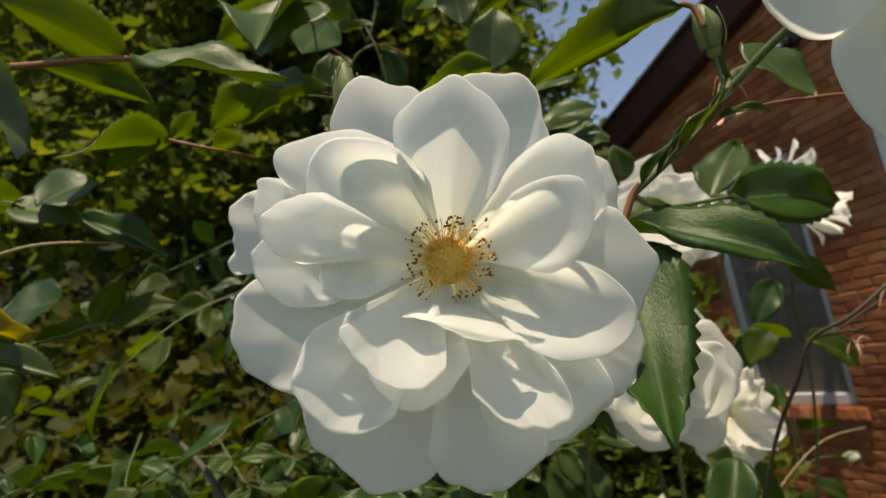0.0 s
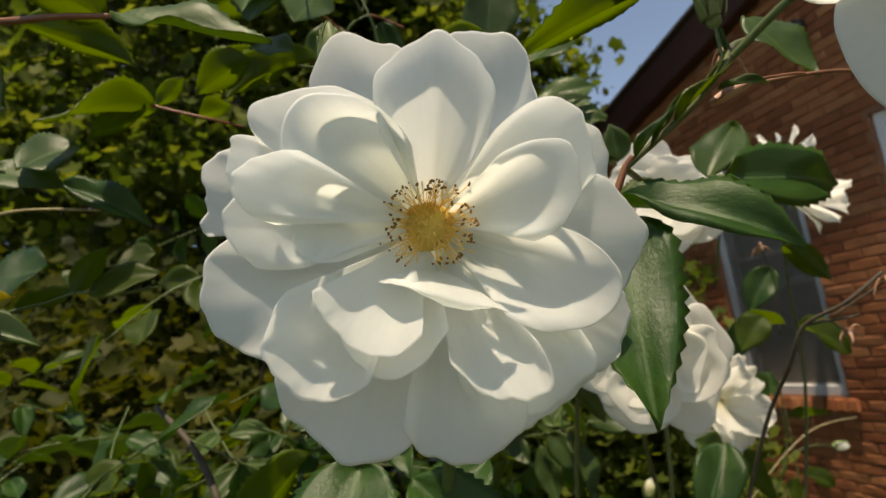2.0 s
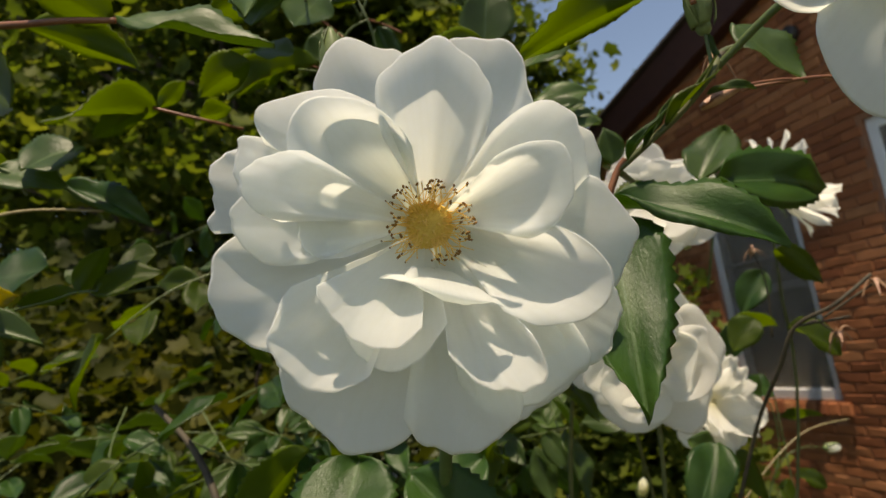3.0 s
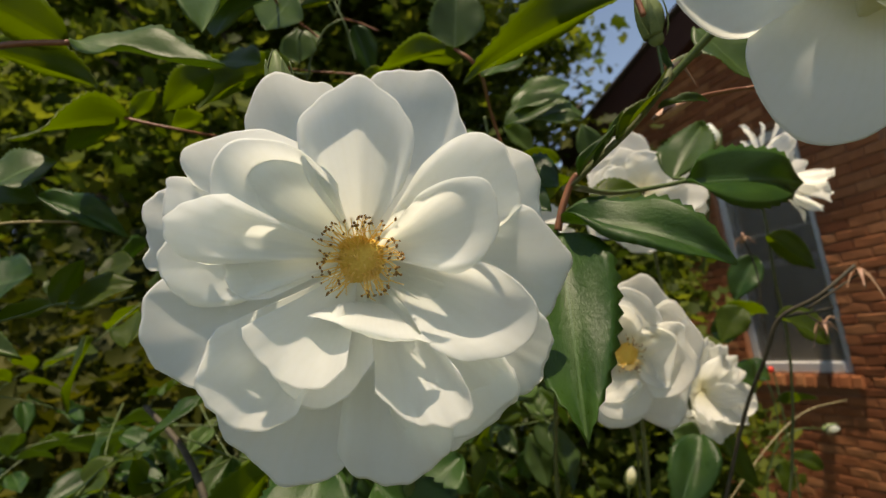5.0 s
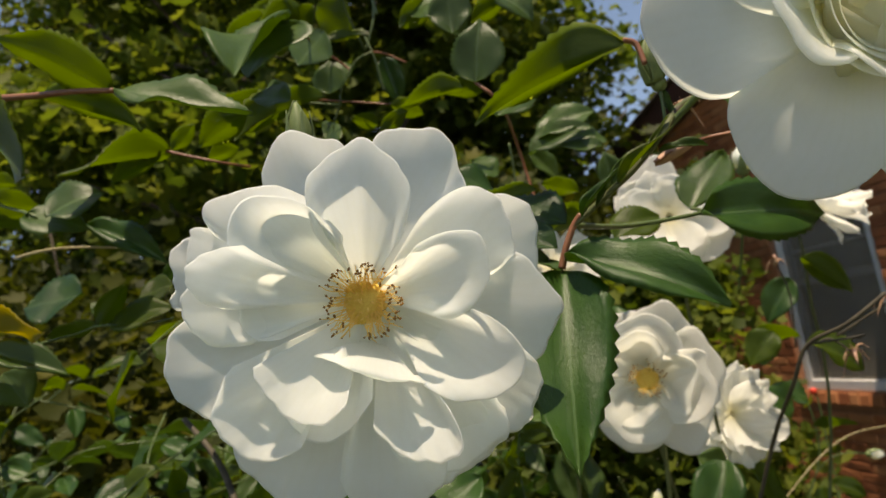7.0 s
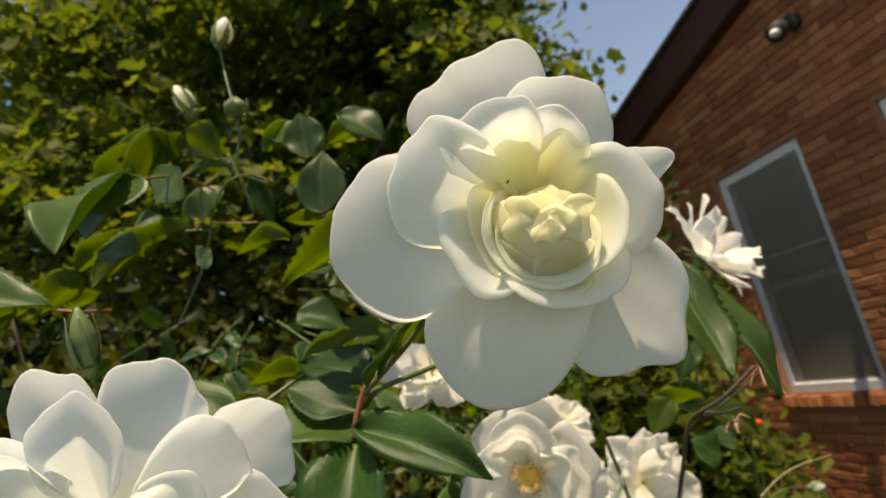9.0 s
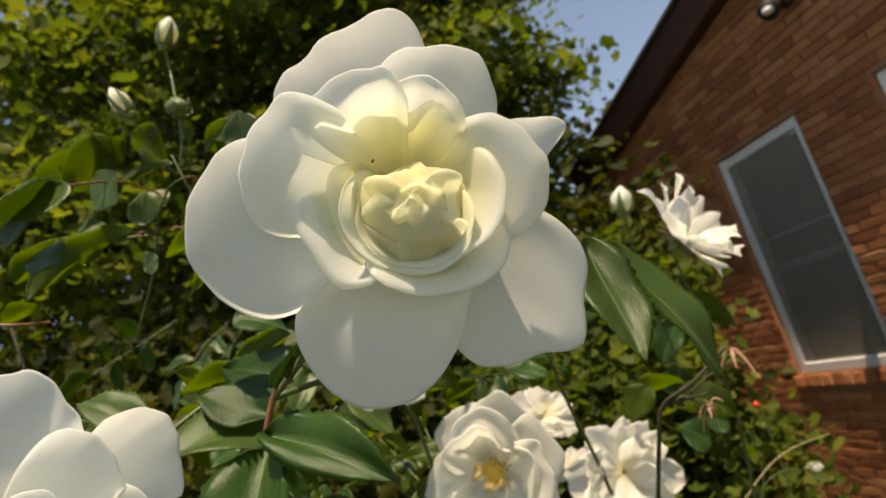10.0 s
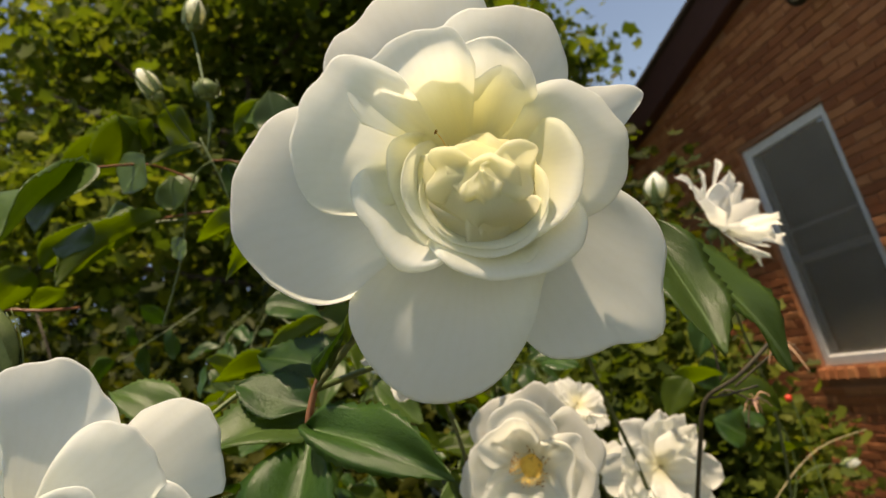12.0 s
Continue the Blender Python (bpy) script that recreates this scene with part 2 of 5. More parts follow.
WINDOW_BACKING = solid_material("window_backing", (0.055, 0.050, 0.044), (0.085, 0.076, 0.066), 8.0, 0.9, 0.3, 0.01)
METAL_DARK = solid_material("lamp_metal", (0.020, 0.018, 0.017), (0.045, 0.040, 0.036), 60.0, 0.5, 0.2, 0.001)
GLASS = glass_material("pane_glass")
GROUND = solid_material("soil_and_grass", (0.030, 0.034, 0.014), (0.075, 0.085, 0.030), 5.0, 0.95, 0.8, 0.03)
BARK = solid_material("bark", (0.035, 0.027, 0.020), (0.095, 0.075, 0.055), 14.0, 0.9, 0.9, 0.01)
TREE_LEAF = foliage_material("tree_leaves", (0.026, 0.046, 0.008), (0.088, 0.125, 0.018), (0.175, 0.190, 0.034), 0.54)
# hedge tones held near black: shade among the leaves is in the colour
HEDGE_LEAF_SHADED = foliage_material("hedge_leaves", (0.0098, 0.0168, 0.0033), (0.0279, 0.0396, 0.0050), (0.0908, 0.0871, 0.0083), 0.34)
# shrub leaf colours lowered to carry the dense bush's own shading
VINE_LEAF_SHADED = foliage_material("vine_leaves_shaded", (0.01744, 0.02646, 0.004284), (0.04355, 0.05292, 0.006732), (0.09234, 0.08604, 0.009792), 0.42)

# ---- building kit ----
def mesh_of(name, verts, faces, mat, smooth=True):
    me = bpy.data.meshes.new(name)
    me.from_pydata([tuple(map(float, v)) for v in verts], [], faces)
    me.validate()
    me.materials.append(mat)
    if smooth:
        me.shade_smooth()
    return me


def piece(name, me, parent=None, label="", m=None):
    ob = new(name, me)
    if parent is not None:
        ob.parent = parent
    if m is not None:
        ob.matrix_basis = m
    if label:
        tagged(ob, label)
    return ob


def thing(name, label, category, m=None, group="", kind="", me=None):
    ob = new(name, me)
    if m is not None:
        ob.matrix_basis = m
    return tagged(ob, label, category, group, kind)


def part(name, bm, mat, parent, label=""):
    me = bpy.data.meshes.new(name)
    bm.to_mesh(me)
    bm.free()
    me.materials.append(mat)
    return piece(name, me, parent, label)


def slab(bm, x0, x1, y0, y1, z0, z1, bevel=0.0):
    """A box with softened edges, added to bm."""
    r = bmesh.ops.create_cube(bm, size=1.0)
    vs = r["verts"]
    for v in vs:
        v.co = Vector((x0 + (v.co.x + 0.5) * (x1 - x0), y0 + (v.co.y + 0.5) * (y1 - y0), z0 + (v.co.z + 0.5) * (z1 - z0)))
    if bevel:
        es = {e for v in vs for e in v.link_edges}
        bmesh.ops.bevel(bm, geom=list(es), offset=bevel, segments=1, affect="EDGES", profile=0.5)


def sheet(grid, thick):
    """Verts and faces of a thin closed sheet over an n x m grid of points."""
    n, m = grid.shape[:2]
    du = np.gradient(grid, axis=0)
    dv = np.gradient(grid, axis=1)
    nr = np.cross(du, dv)
    nr /= np.maximum(np.linalg.norm(nr, axis=2, keepdims=True), 1e-12)
    top, bot = grid + nr * thick / 2, grid - nr * thick / 2
    verts = np.concatenate([top.reshape(-1, 3), bot.reshape(-1, 3)])
    k = n * m
    faces = []
    for i in range(n - 1):
        for j in range(m - 1):
            a = i * m + j
            faces.append((a, a + m, a + m + 1, a + 1))
            faces.append((k + a, k + a + 1, k + a + m + 1, k + a + m))
    rim = [(0, j) for j in range(m)] + [(i, m - 1) for i in range(1, n)] + [(n - 1, j) for j in range(m - 2, -1, -1)] + [(i, 0) for i in range(n - 2, 0, -1)]
    for (i, j), (p, q) in zip(rim, rim[1:] + rim[:1]):
        a, b = i * m + j, p * m + q
        faces.append((a, b, k + b, k + a))
    return verts, faces


def tube(points, r0, r1, sides=8, steps=6):
    """A tapered tube through points, smoothed: verts and faces."""
    pts = [Vector(p) for p in points]
    path = []
    for i in range(len(pts) - 1):
        p0, p1, p2, p3 = pts[max(i - 1, 0)], pts[i], pts[i + 1], pts[min(i + 2, len(pts) - 1)]
        for s in range(steps):
            t = s / steps
            path.append(0.5 * ((2 * p1) + (p2 - p0) * t + (2 * p0 - 5 * p1 + 4 * p2 - p3) * t * t + (3 * p1 - p0 - 3 * p2 + p3) * t ** 3))
    path.append(pts[-1])
    verts, faces = [], []
    ref = Vector((0.3, 0.2, 0.93))
    n = len(path)
    for i, p in enumerate(path):
        d = (path[min(i + 1, n - 1)] - path[max(i - 1, 0)]).normalized()
        u = d.cross(ref)
        if u.length < 1e-3:
            u = d.cross(Vector((1, 0, 0)))
        u.normalize()
        v = d.cross(u)
        r = r0 + (r1 - r0) * i / (n - 1)
        for k in range(sides):
            a = 2 * math.pi * k / sides
            verts.append(p + (u * math.cos(a) + v * math.sin(a)) * r)
    for i in range(n - 1):
        for k in range(sides):
            a, b = i * sides + k, i * sides + (k + 1) % sides
            faces.append((a, b, b + sides, a + sides))
    faces.append(tuple(range(sides - 1, -1, -1)))
    faces.append(tuple(range((n - 1) * sides, n * sides)))
    return verts, faces


def stem(parent, points, r0, r1, mat, name="stem", label=""):
    v, f = tube(points, r0, r1)
    return piece(name, mesh_of(name, v, f, mat), parent, label)


def blob(rx, ry, rz, seed, lump=0.15, rings=10, sides=14):
    rng = np.random.RandomState(seed)
    ph = rng.rand(6) * 6.28
    verts, faces = [], []
    for i in range(rings + 1):
        th = math.pi * i / rings
        for k in range(sides):
            a = 2 * math.pi * k / sides
            q = 1 + lump * (math.sin(3 * a + ph[0]) * math.sin(2 * th + ph[1]) + 0.6 * math.sin(5 * a + ph[2] + 3 * th))
            verts.append((rx * q * math.sin(th) * math.cos(a), ry * q * math.sin(th) * math.sin(a), rz * math.cos(th)))
    for i in range(rings):
        for k in range(sides):
            a, b = i * sides + k, i * sides + (k + 1) % sides
            faces.append((a, a + sides, b + sides, b))
    return verts, faces


def frame_at(origin, xdir, ydir, scale=(1, 1, 1)):
    """A pose with X along xdir, Y as near to ydir as it can be."""
    x = Vector(xdir).normalized()
    y = Vector(ydir)
    z = x.cross(y).normalized()
    y = z.cross(x)
    m = Matrix((x, y, z)).transposed().to_4x4()
    return Matrix.Translation(origin) @ m @ Matrix.Diagonal((*scale, 1))

# ---- brick house ----
HOUSE = Matrix(((0.2455, 0.9694, 0, 1.8433), (-0.9694, 0.2455, 0, 3.982), (0, 0, 1, 0), (0, 0, 0, 1)))
# along the wall: x; into the house: y; up: z
RAKE0, RAKE_SLOPE, WALL_L, WALL_R = 3.045, 0.158, -1.66, 5.2


def rake(x):
    return RAKE0 + RAKE_SLOPE * x


OPENINGS = [(-0.04, 0.69, 0.965, 2.325), (1.175, 1.915, 0.965, 2.275)]


def wall_shell():
    bm = bmesh.new()
    y0, y1 = 0.012, 0.26
    xs = [WALL_L, OPENINGS[0][0], OPENINGS[0][1], OPENINGS[1][0], OPENINGS[1][1], WALL_R]
    for i in range(5):
        a, b = xs[i], xs[i + 1]
        spans = [(0.0, None)]
        for o in OPENINGS:
            if abs(a - o[0]) < 1e-6:
                spans = [(0.0, o[2]), (o[3], None)]
        for z0, z1 in spans:
            r = bmesh.ops.create_cube(bm, size=1.0)
            for v in r["verts"]:
                x = a if v.co.x < 0 else b
                z = z0 if v.co.z < 0 else (z1 if z1 is not None else rake(x) + 0.05)
                v.co = Vector((x, y0 if v.co.y < 0 else y1, z))
    w = part("wall_west", bm, MORTAR, None)
    w.matrix_basis = HOUSE
    return tagged(w, "rustic red brick gable wall with recessed mortar", "wall", kind="structure")


wall_west = wall_shell()

bm = bmesh.new()
slab(bm, WALL_L, WALL_L + 0.25, 0.262, 7.0, 0.0, 2.75)
slab(bm, WALL_L + 0.25, WALL_R, 6.75, 7.0, 0.0, 2.75)
slab(bm, WALL_R - 0.25, WALL_R, 0.262, 6.75, 0.0, 2.75)
wl = part("wall_rear", bm, MORTAR, None)
wl.matrix_basis = HOUSE
tagged(wl, "plain brick walls round the back of the house", "wall", kind="structure")

# sloping roof edge: brown board under the shingles
def sloped(x0, x1, low, high, y0, y1, name, mat, label, category):
    bm = bmesh.new()
    r = bmesh.ops.create_cube(bm, size=1.0)
    for v in r["verts"]:
        x = x0 if v.co.x < 0 else x1
        z = (low if v.co.z < 0 else high)(x)
        v.co = Vector((x, y0 if v.co.y < 0 else y1, z))
    bmesh.ops.bevel(bm, geom=bm.edges[:], offset=0.006, segments=1, affect="EDGES")
    ob = part(name, bm, mat, None)
    ob.matrix_basis = HOUSE
    return tagged(ob, label, category, kind="structure")


sloped(-1.80, 4.6, lambda x: rake(x) - 0.055, lambda x: rake(x) + 0.175, -0.09, 0.008, "trim_rake_board", FASCIA, "dark brown painted rake board along the gable", "roof trim")
sloped(-1.85, 4.6, lambda x: rake(x) + 0.179, lambda x: rake(x) + 0.21, -0.12, 7.1, "roof", SHINGLE, "low sloping shingle roof above the brick gable", "roof")


def brick_mesh(l, h, seed):
    """One rough brick, proud of the joint, its front a little uneven."""
    rng = np.random.RandomState(seed)
    j = lambda s: (rng.rand() - 0.5) * s
    b = 0.005
    f = 0.003
    v = [(0, 0.02, 0), (l, 0.02, 0), (l, 0.02, h), (0, 0.02, h)]
    v += [(0 + j(.004), f + .004 + j(.002), 0 + j(.006)), (l + j(.004), f + .004 + j(.002), j(.006)), (l + j(.004), f + .004 + j(.002), h + j(.006)), (j(.004), f + .004 + j(.002), h + j(.006))]
    v += [(b, f + j(.0025), b + j(.004)), (l * .5 + j(.03), f - 0.0006 + j(.0025), b + j(.008)), (l - b, f + j(.0025), b + j(.004)), (l - b, f + j(.0025), h - b + j(.004)), (l * .5 + j(.03), f - 0.0006 + j(.0025), h - b + j(.008)), (b, f + j(.0025), h - b + j(.004))]
    fc = [(0, 1, 5, 4), (1, 2, 6, 5), (2, 3, 7, 6), (3, 0, 4, 7), (4, 5, 10, 9, 8), (5, 6, 11, 10), (6, 7, 13, 12, 11), (7, 4, 8, 13), (8, 9, 12, 13), (9, 10, 11, 12)]
    return v, [tuple(reversed(q)) for q in fc]


def brick_course_plan():
    """Places of the bricks: running bond, cut at the openings and under the sloping roof."""
    course, joint, full = 0.0520, 0.0065, 0.175
    out = []
    row = 0
    while row * course < 4.2:
        z = 0.02 + row * course
        x = WALL_L - (0.09 if row % 2 else 0.0)
        while x < 2.6:
            a, b = max(x, WALL_L), x + full
            x += full + joint
            cut = [(a, b)]
            for o in OPENINGS:
                if z + course > o[2] - 0.065 and z < o[3]:
                    cut = [q for p, r in cut for q in ((p, min(r, o[0] - 0.004)), (max(p, o[1] + 0.004), r)) if q[1] - q[0] > 0.03]
            for p, r in cut:
                if z + course < rake(p) - 0.02:
                    out.append((p, z, r - p, course - joint))
        row += 1
    return out

# ---- ground, trees and hedge ----
bm = bmesh.new()
bmesh.ops.create_grid(bm, x_segments=60, y_segments=60, size=60.0)
for v in bm.verts:
    v.co.z = 0.04 * noise.noise(v.co * 0.4) - 0.03
gr = part("ground", bm, GROUND, None)
tagged(gr, "patchy soil and grass under the shrubs", "ground", kind="structure")

LOBED = np.array([(0, -0.04, 0), (0.34, 0.06, .04), (0.28, 0.26, .01), (0.42, 0.56, .06), (0.20, 0.60, .0), (0, 1.0, .04), (-0.20, 0.60, .0), (-0.42, 0.56, .06), (-0.28, 0.26, .01), (-0.34, 0.06, .04)])
OVAL = np.array([(0, 0, 0), (0.2, 0.16, .03), (0.31, 0.42, .05), (0.22, 0.74, .03), (0, 1.0, -.03), (-0.22, 0.74, .03), (-0.31, 0.42, .05), (-0.2, 0.16, .03)])


def leaf_cloud(name, centres, size, shape, mat, seed, up=0.7, spread=0.35):
    """Many single leaves, joined: centres is n x 3."""
    rng = np.random.RandomState(seed)
    n, k = len(centres), len(shape)
    nz = rng.randn(n, 3) * 0.6
    nz[:, 2] += up
    nz[:, 1] -= 0.15
    nz /= np.linalg.norm(nz, axis=1, keepdims=True)
    t = rng.randn(n, 3)
    t[:, 2] -= 0.4
    x = np.cross(t, nz)
    x /= np.linalg.norm(x, axis=1, keepdims=True)
    y = np.cross(nz, x)
    s = size * (1 + spread * (rng.rand(n) * 2 - 1))
    sh = shape - np.array([0, 0.45, 0])
    v = centres[:, None] + s[:, None, None] * (sh[None, :, 0, None] * x[:, None] * (0.7 + 0.4 * rng.rand(n))[:, None, None] + sh[None, :, 1, None] * y[:, None] + sh[None, :, 2, None] * nz[:, None] * 2.0)
    mid = centres[:, None] + s[:, None, None] * (-0.05 * nz[:, None])
    v = np.concatenate([v, mid], 1).reshape(-1, 3)
    base = np.arange(n)[:, None] * (k + 1)
    i = np.arange(k)
    tri = np.stack([np.repeat(base + k, k, 1), base + i[None], base + ((i + 1) % k)[None]], -1).reshape(-1, 3)
    me = bpy.data.meshes.new(name)
    me.vertices.add(len(v))
    me.vertices.foreach_set("co", v.ravel())
    me.loops.add(tri.size)
    me.loops.foreach_set("vertex_index", tri.ravel().astype(np.int32))
    me.polygons.add(len(tri))
    me.polygons.foreach_set("loop_start", np.arange(0, tri.size, 3, dtype=np.int32))
    me.update(calc_edges=True)
    me.validate()
    me.materials.append(mat)
    return me


def clumps(rng, n_clumps, per, box_centre, box_size, radius, flat=0.45):
    """Leaf centres in flattened clumps inside an ellipsoid."""
    out = []
    while len(out) < n_clumps:
        p = rng.rand(3) * 2 - 1
        if np.linalg.norm(p) > 1:
            continue
        c = np.array(box_centre) + p * np.array(box_size)
        q = rng.randn(per, 3) * radius * np.array([1, 1, flat])
        q[:, 2] -= 0.35 * np.linalg.norm(q[:, :2], axis=1)
        out.append(c + q)
    return np.concatenate(out)


def tree(label, trunk, limbs, centre, size, n_clumps, per, leaf, seed, radius, shape=LOBED, mat=TREE_LEAF, flat=0.45):
    rng = np.random.RandomState(seed)
    t = thing("tree", label, "tree", Matrix.Translation(trunk))
    o = np.array(trunk)
    top = np.array(centre) - o + np.array([0, 0, size[2] * 0.3])
    base = np.zeros(3)
    mid = top * 0.5 + rng.randn(3) * 0.15
    v, f = tube([base, base * 0.6 + mid * 0.4 + rng.randn(3) * 0.05, mid, top], 0.13, 0.03, 10)
    piece("trunk", mesh_of("trunk", v, f, BARK), t)
    for i in range(limbs):
        s = 0.3 + 0.6 * i / limbs
        a = mid * 2 * s if s < 0.5 else mid + (top - mid) * (s - 0.5) * 2
        d = rng.randn(3) * np.array(size) * 0.55
        d[2] = abs(d[2]) * 0.6
        v, f = tube([a, a + d * 0.5 + rng.randn(3) * 0.06, a + d], 0.05 * (1.2 - s), 0.008, 7)
        piece("limb", mesh_of("limb", v, f, BARK), t)
    c = clumps(rng, n_clumps, per, np.array(centre) - o, size, radius, flat)
    me = leaf_cloud("crown", c, leaf, shape, mat, seed)
    cr = piece("crown", me, t)
    cr["kind"] = "stuff"
    return t


tree("maple with yellow-green lobed leaves in sunlight", (-1.7, 4.6, 0), 9, (-1.25, 4.5, 3.9), (2.3, 1.3, 2.9), 120, 190, 0.105, 3, 0.33, flat=0.16)
tree("maple with yellow-green leaves beside the brick house", (0.35, 5.6, 0), 8, (0.30, 5.2, 3.6), (1.05, 0.9, 2.3), 100, 170, 0.085, 4, 0.25, flat=0.2)
# this leaf colour carries the dark gaps of shade behind the maples
tree("tall broadleaf tree behind the maples, leaves coloured dark for shade", (-3.2, 8.5, 0), 8, (-2.2, 7.6, 4.4), (3.9, 1.2, 3.4), 560, 120, 0.11, 5, 0.36, LOBED, HEDGE_LEAF_SHADED)

rng = np.random.RandomState(8)
hedge = thing("hedge", "dense hedge of lobed leaves, coloured dark green for its shade", "hedge", me=None, kind="stuff")
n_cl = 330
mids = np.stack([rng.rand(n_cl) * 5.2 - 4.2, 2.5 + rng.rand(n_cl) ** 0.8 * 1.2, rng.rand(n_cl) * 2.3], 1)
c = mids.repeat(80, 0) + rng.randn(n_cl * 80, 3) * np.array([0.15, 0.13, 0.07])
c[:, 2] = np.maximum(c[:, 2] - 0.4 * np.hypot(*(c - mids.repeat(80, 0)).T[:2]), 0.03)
hl = piece("hedge_leaves", leaf_cloud("hedge_leaves", c, 0.075, LOBED, HEDGE_LEAF_SHADED, 9), hedge)
hl["kind"] = "stuff"


# shrubs of lobed leaves between the rose bush and the hedge
def shrub(label, foot, stretches, leaf, seed, mat, shape=LOBED):
    """stretches: (centre, half size, clumps, leaves per clump, radius)."""
    rng = np.random.RandomState(seed)
    t = thing("shrub", label, "shrub", Matrix.Translation(foot))
    o = np.array(foot)
    pts = []
    for centre, size, n_cl, per, rad in stretches:
        pts.append(clumps(rng, n_cl, per, np.array(centre) - o, size, rad, 0.35))
        for i in range(5):
            e = np.array(centre) - o + rng.randn(3) * np.array(size) * 0.5
            v, f = tube([rng.randn(3) * [0.06, 0.06, 0], e * 0.5 + rng.randn(3) * 0.05, e], 0.010, 0.003, 6)
            piece("branch", mesh_of("branch", v, f, BARK), t)
    piece("crown", leaf_cloud("crown", np.concatenate(pts), leaf, shape, mat, seed), t)["kind"] = "stuff"
    return t


shrub("leafy green shrub with lobed leaves behind the roses", (-0.75, 1.8, 0), [((-0.75, 1.7, 1.25), (0.75, 0.35, 0.55), 95, 46, 0.11), ((-1.4, 1.7, 1.5), (0.6, 0.4, 0.6), 36, 46, 0.11)], 0.060, 21, VINE_LEAF_SHADED)
shrub("yellow-green shrub against the brick wall", (0.62, 2.3, 0), [((0.44, 2.2, 1.12), (0.42, 0.35, 0.66), 130, 54, 0.10), ((0.78, 2.3, 0.85), (0.26, 0.25, 0.52), 44, 44, 0.08), ((0.68, 2.3, 1.55), (0.17, 0.2, 0.34), 56, 44, 0.07)], 0.050, 22, TREE_LEAF)
shrub("low leafy shoots of the rose bush", (0.0, 0.75, 0), [((-0.35, 0.85, 1.12), (0.45, 0.18, 0.22), 30, 26, 0.06), ((0.15, 0.8, 1.10), (0.32, 0.16, 0.16), 20, 26, 0.06)], 0.034, 23, VINE_LEAF_SHADED, OVAL)

# ---- roses ----
def petal_grid(u, a, r, w, zb, zm, zt, cup=0.0, roll=0.0, bow=0.28, r0=14.0, wave=1.0, taper=0.55, skew=0.0, soft=0.26, corners=(), nick=1.0, at=(0.0, 0.0, 0.0), seed=0, n=34, m=37):
    """Points of one petal. All lengths in units of u metres: a direction in degrees, r reach, w half width, z heights at base, middle and tip;
    cup lifts the sides, roll turns the rim back over the share soft of its length, bow rounds the end, skew drives the end sideways,
    corners are (place across, height) of folded-back peaks of the rim, nick roughens the rim and at moves it."""
    rng = np.random.RandomState(seed)
    s = (1 - np.cos(np.linspace(0, 1, n) * math.pi)) / 2
    s = 0.35 * s + 0.65 * np.linspace(0, 1, n)
    q = np.sin(np.linspace(-1, 1, m) * math.pi / 2)
    S, Q = np.meshgrid(s, q, indexing="ij")
    B = S * (1 - bow * np.abs(Q) ** 2.6 * S)
    rm = r0 + (r - r0) * 0.55
    R = (1 - B) ** 2 * r0 + 2 * B * (1 - B) * rm + B ** 2 * r
    Z = (1 - B) ** 2 * zb + 2 * B * (1 - B) * zm + B ** 2 * zt
    grow = 0.16 + 0.84 * (1 - (1 - B) ** 2.0) ** 0.9
    end = np.clip((S - 0.45) / 0.55, 0, 1)
    h = w * grow * (1 - (1 - taper) * end ** 2.2)
    for q0, amp_c in corners:
        R = R + amp_c * np.clip(1 - np.abs(Q - q0) / 0.45, 0, 1) ** 1.3 * S ** 4
    T = Q * h + skew * S ** 2
    Z = Z + cup * w * Q ** 2 * S ** 0.8
    edge = np.clip((S - 1 + soft) / soft, 0, 1)
    side = np.clip((np.abs(Q) - 1 + soft * 1.2) / (soft * 1.2), 0, 1) * np.clip(S * 1.6, 0, 1)
    rim = np.clip(np.sqrt(edge ** 2 + (0.8 * side) ** 2), 0, 1.15)
    Z = Z - roll * rim ** 2
    R = R - roll * 0.18 * edge ** 3
    ph = rng.rand(8) * 6.283
    amp = wave * w * 0.030
    Z = Z + amp * S * (np.sin(3.1 * Q + ph[0] + 2 * S) + 0.7 * np.sin(5.3 * Q + ph[1] - 3 * S) + 0.5 * rim * np.sin(7.0 * Q + ph[2]))
    R = R + amp * 0.55 * S ** 3 * (np.sin(3.5 * Q + ph[3]) + 0.5 * np.sin(8.0 * Q + ph[4]) + 0.2 * np.sin(21.0 * Q + ph[5]))
    # broad dents, soft creases that fan out from the base, and an uneven rim
    for k in range(5):
        dx, dy, p0 = rng.randn(), rng.randn(), rng.rand() * 6.283
        Z = Z + wave * w * 0.017 * np.clip(S * 1.4, 0, 1) * np.sin((1.6 + 0.8 * k) * (dx * Q + dy * 1.6 * S) + p0)
    for k in range(3):
        q0, dep = rng.rand() * 1.7 - 0.85, rng.randn() * 0.030 * w * wave
        Z = Z + dep * np.exp(-np.abs(Q - q0) / 0.13) * S ** 1.6
    for k in range(4):
        q0, dep, wid = rng.rand() * 1.9 - 0.95, rng.randn() * 5.0 * nick, 0.05 + 0.09 * rng.rand()
        R = R + dep * np.exp(-((Q - q0) / wid) ** 2) * S ** 9
    c, d = math.cos(radians(a)), math.sin(radians(a))
    G = np.stack([(R * c - T * d) * u, (R * d + T * c) * u, Z * u], -1)
    return G + np.array(at) * u


def petal(flower, u, mat, thick=0.00012, **k):
    v, f = sheet(petal_grid(u, **k), thick)
    return piece("petal", mesh_of("petal", v, f, mat), flower)


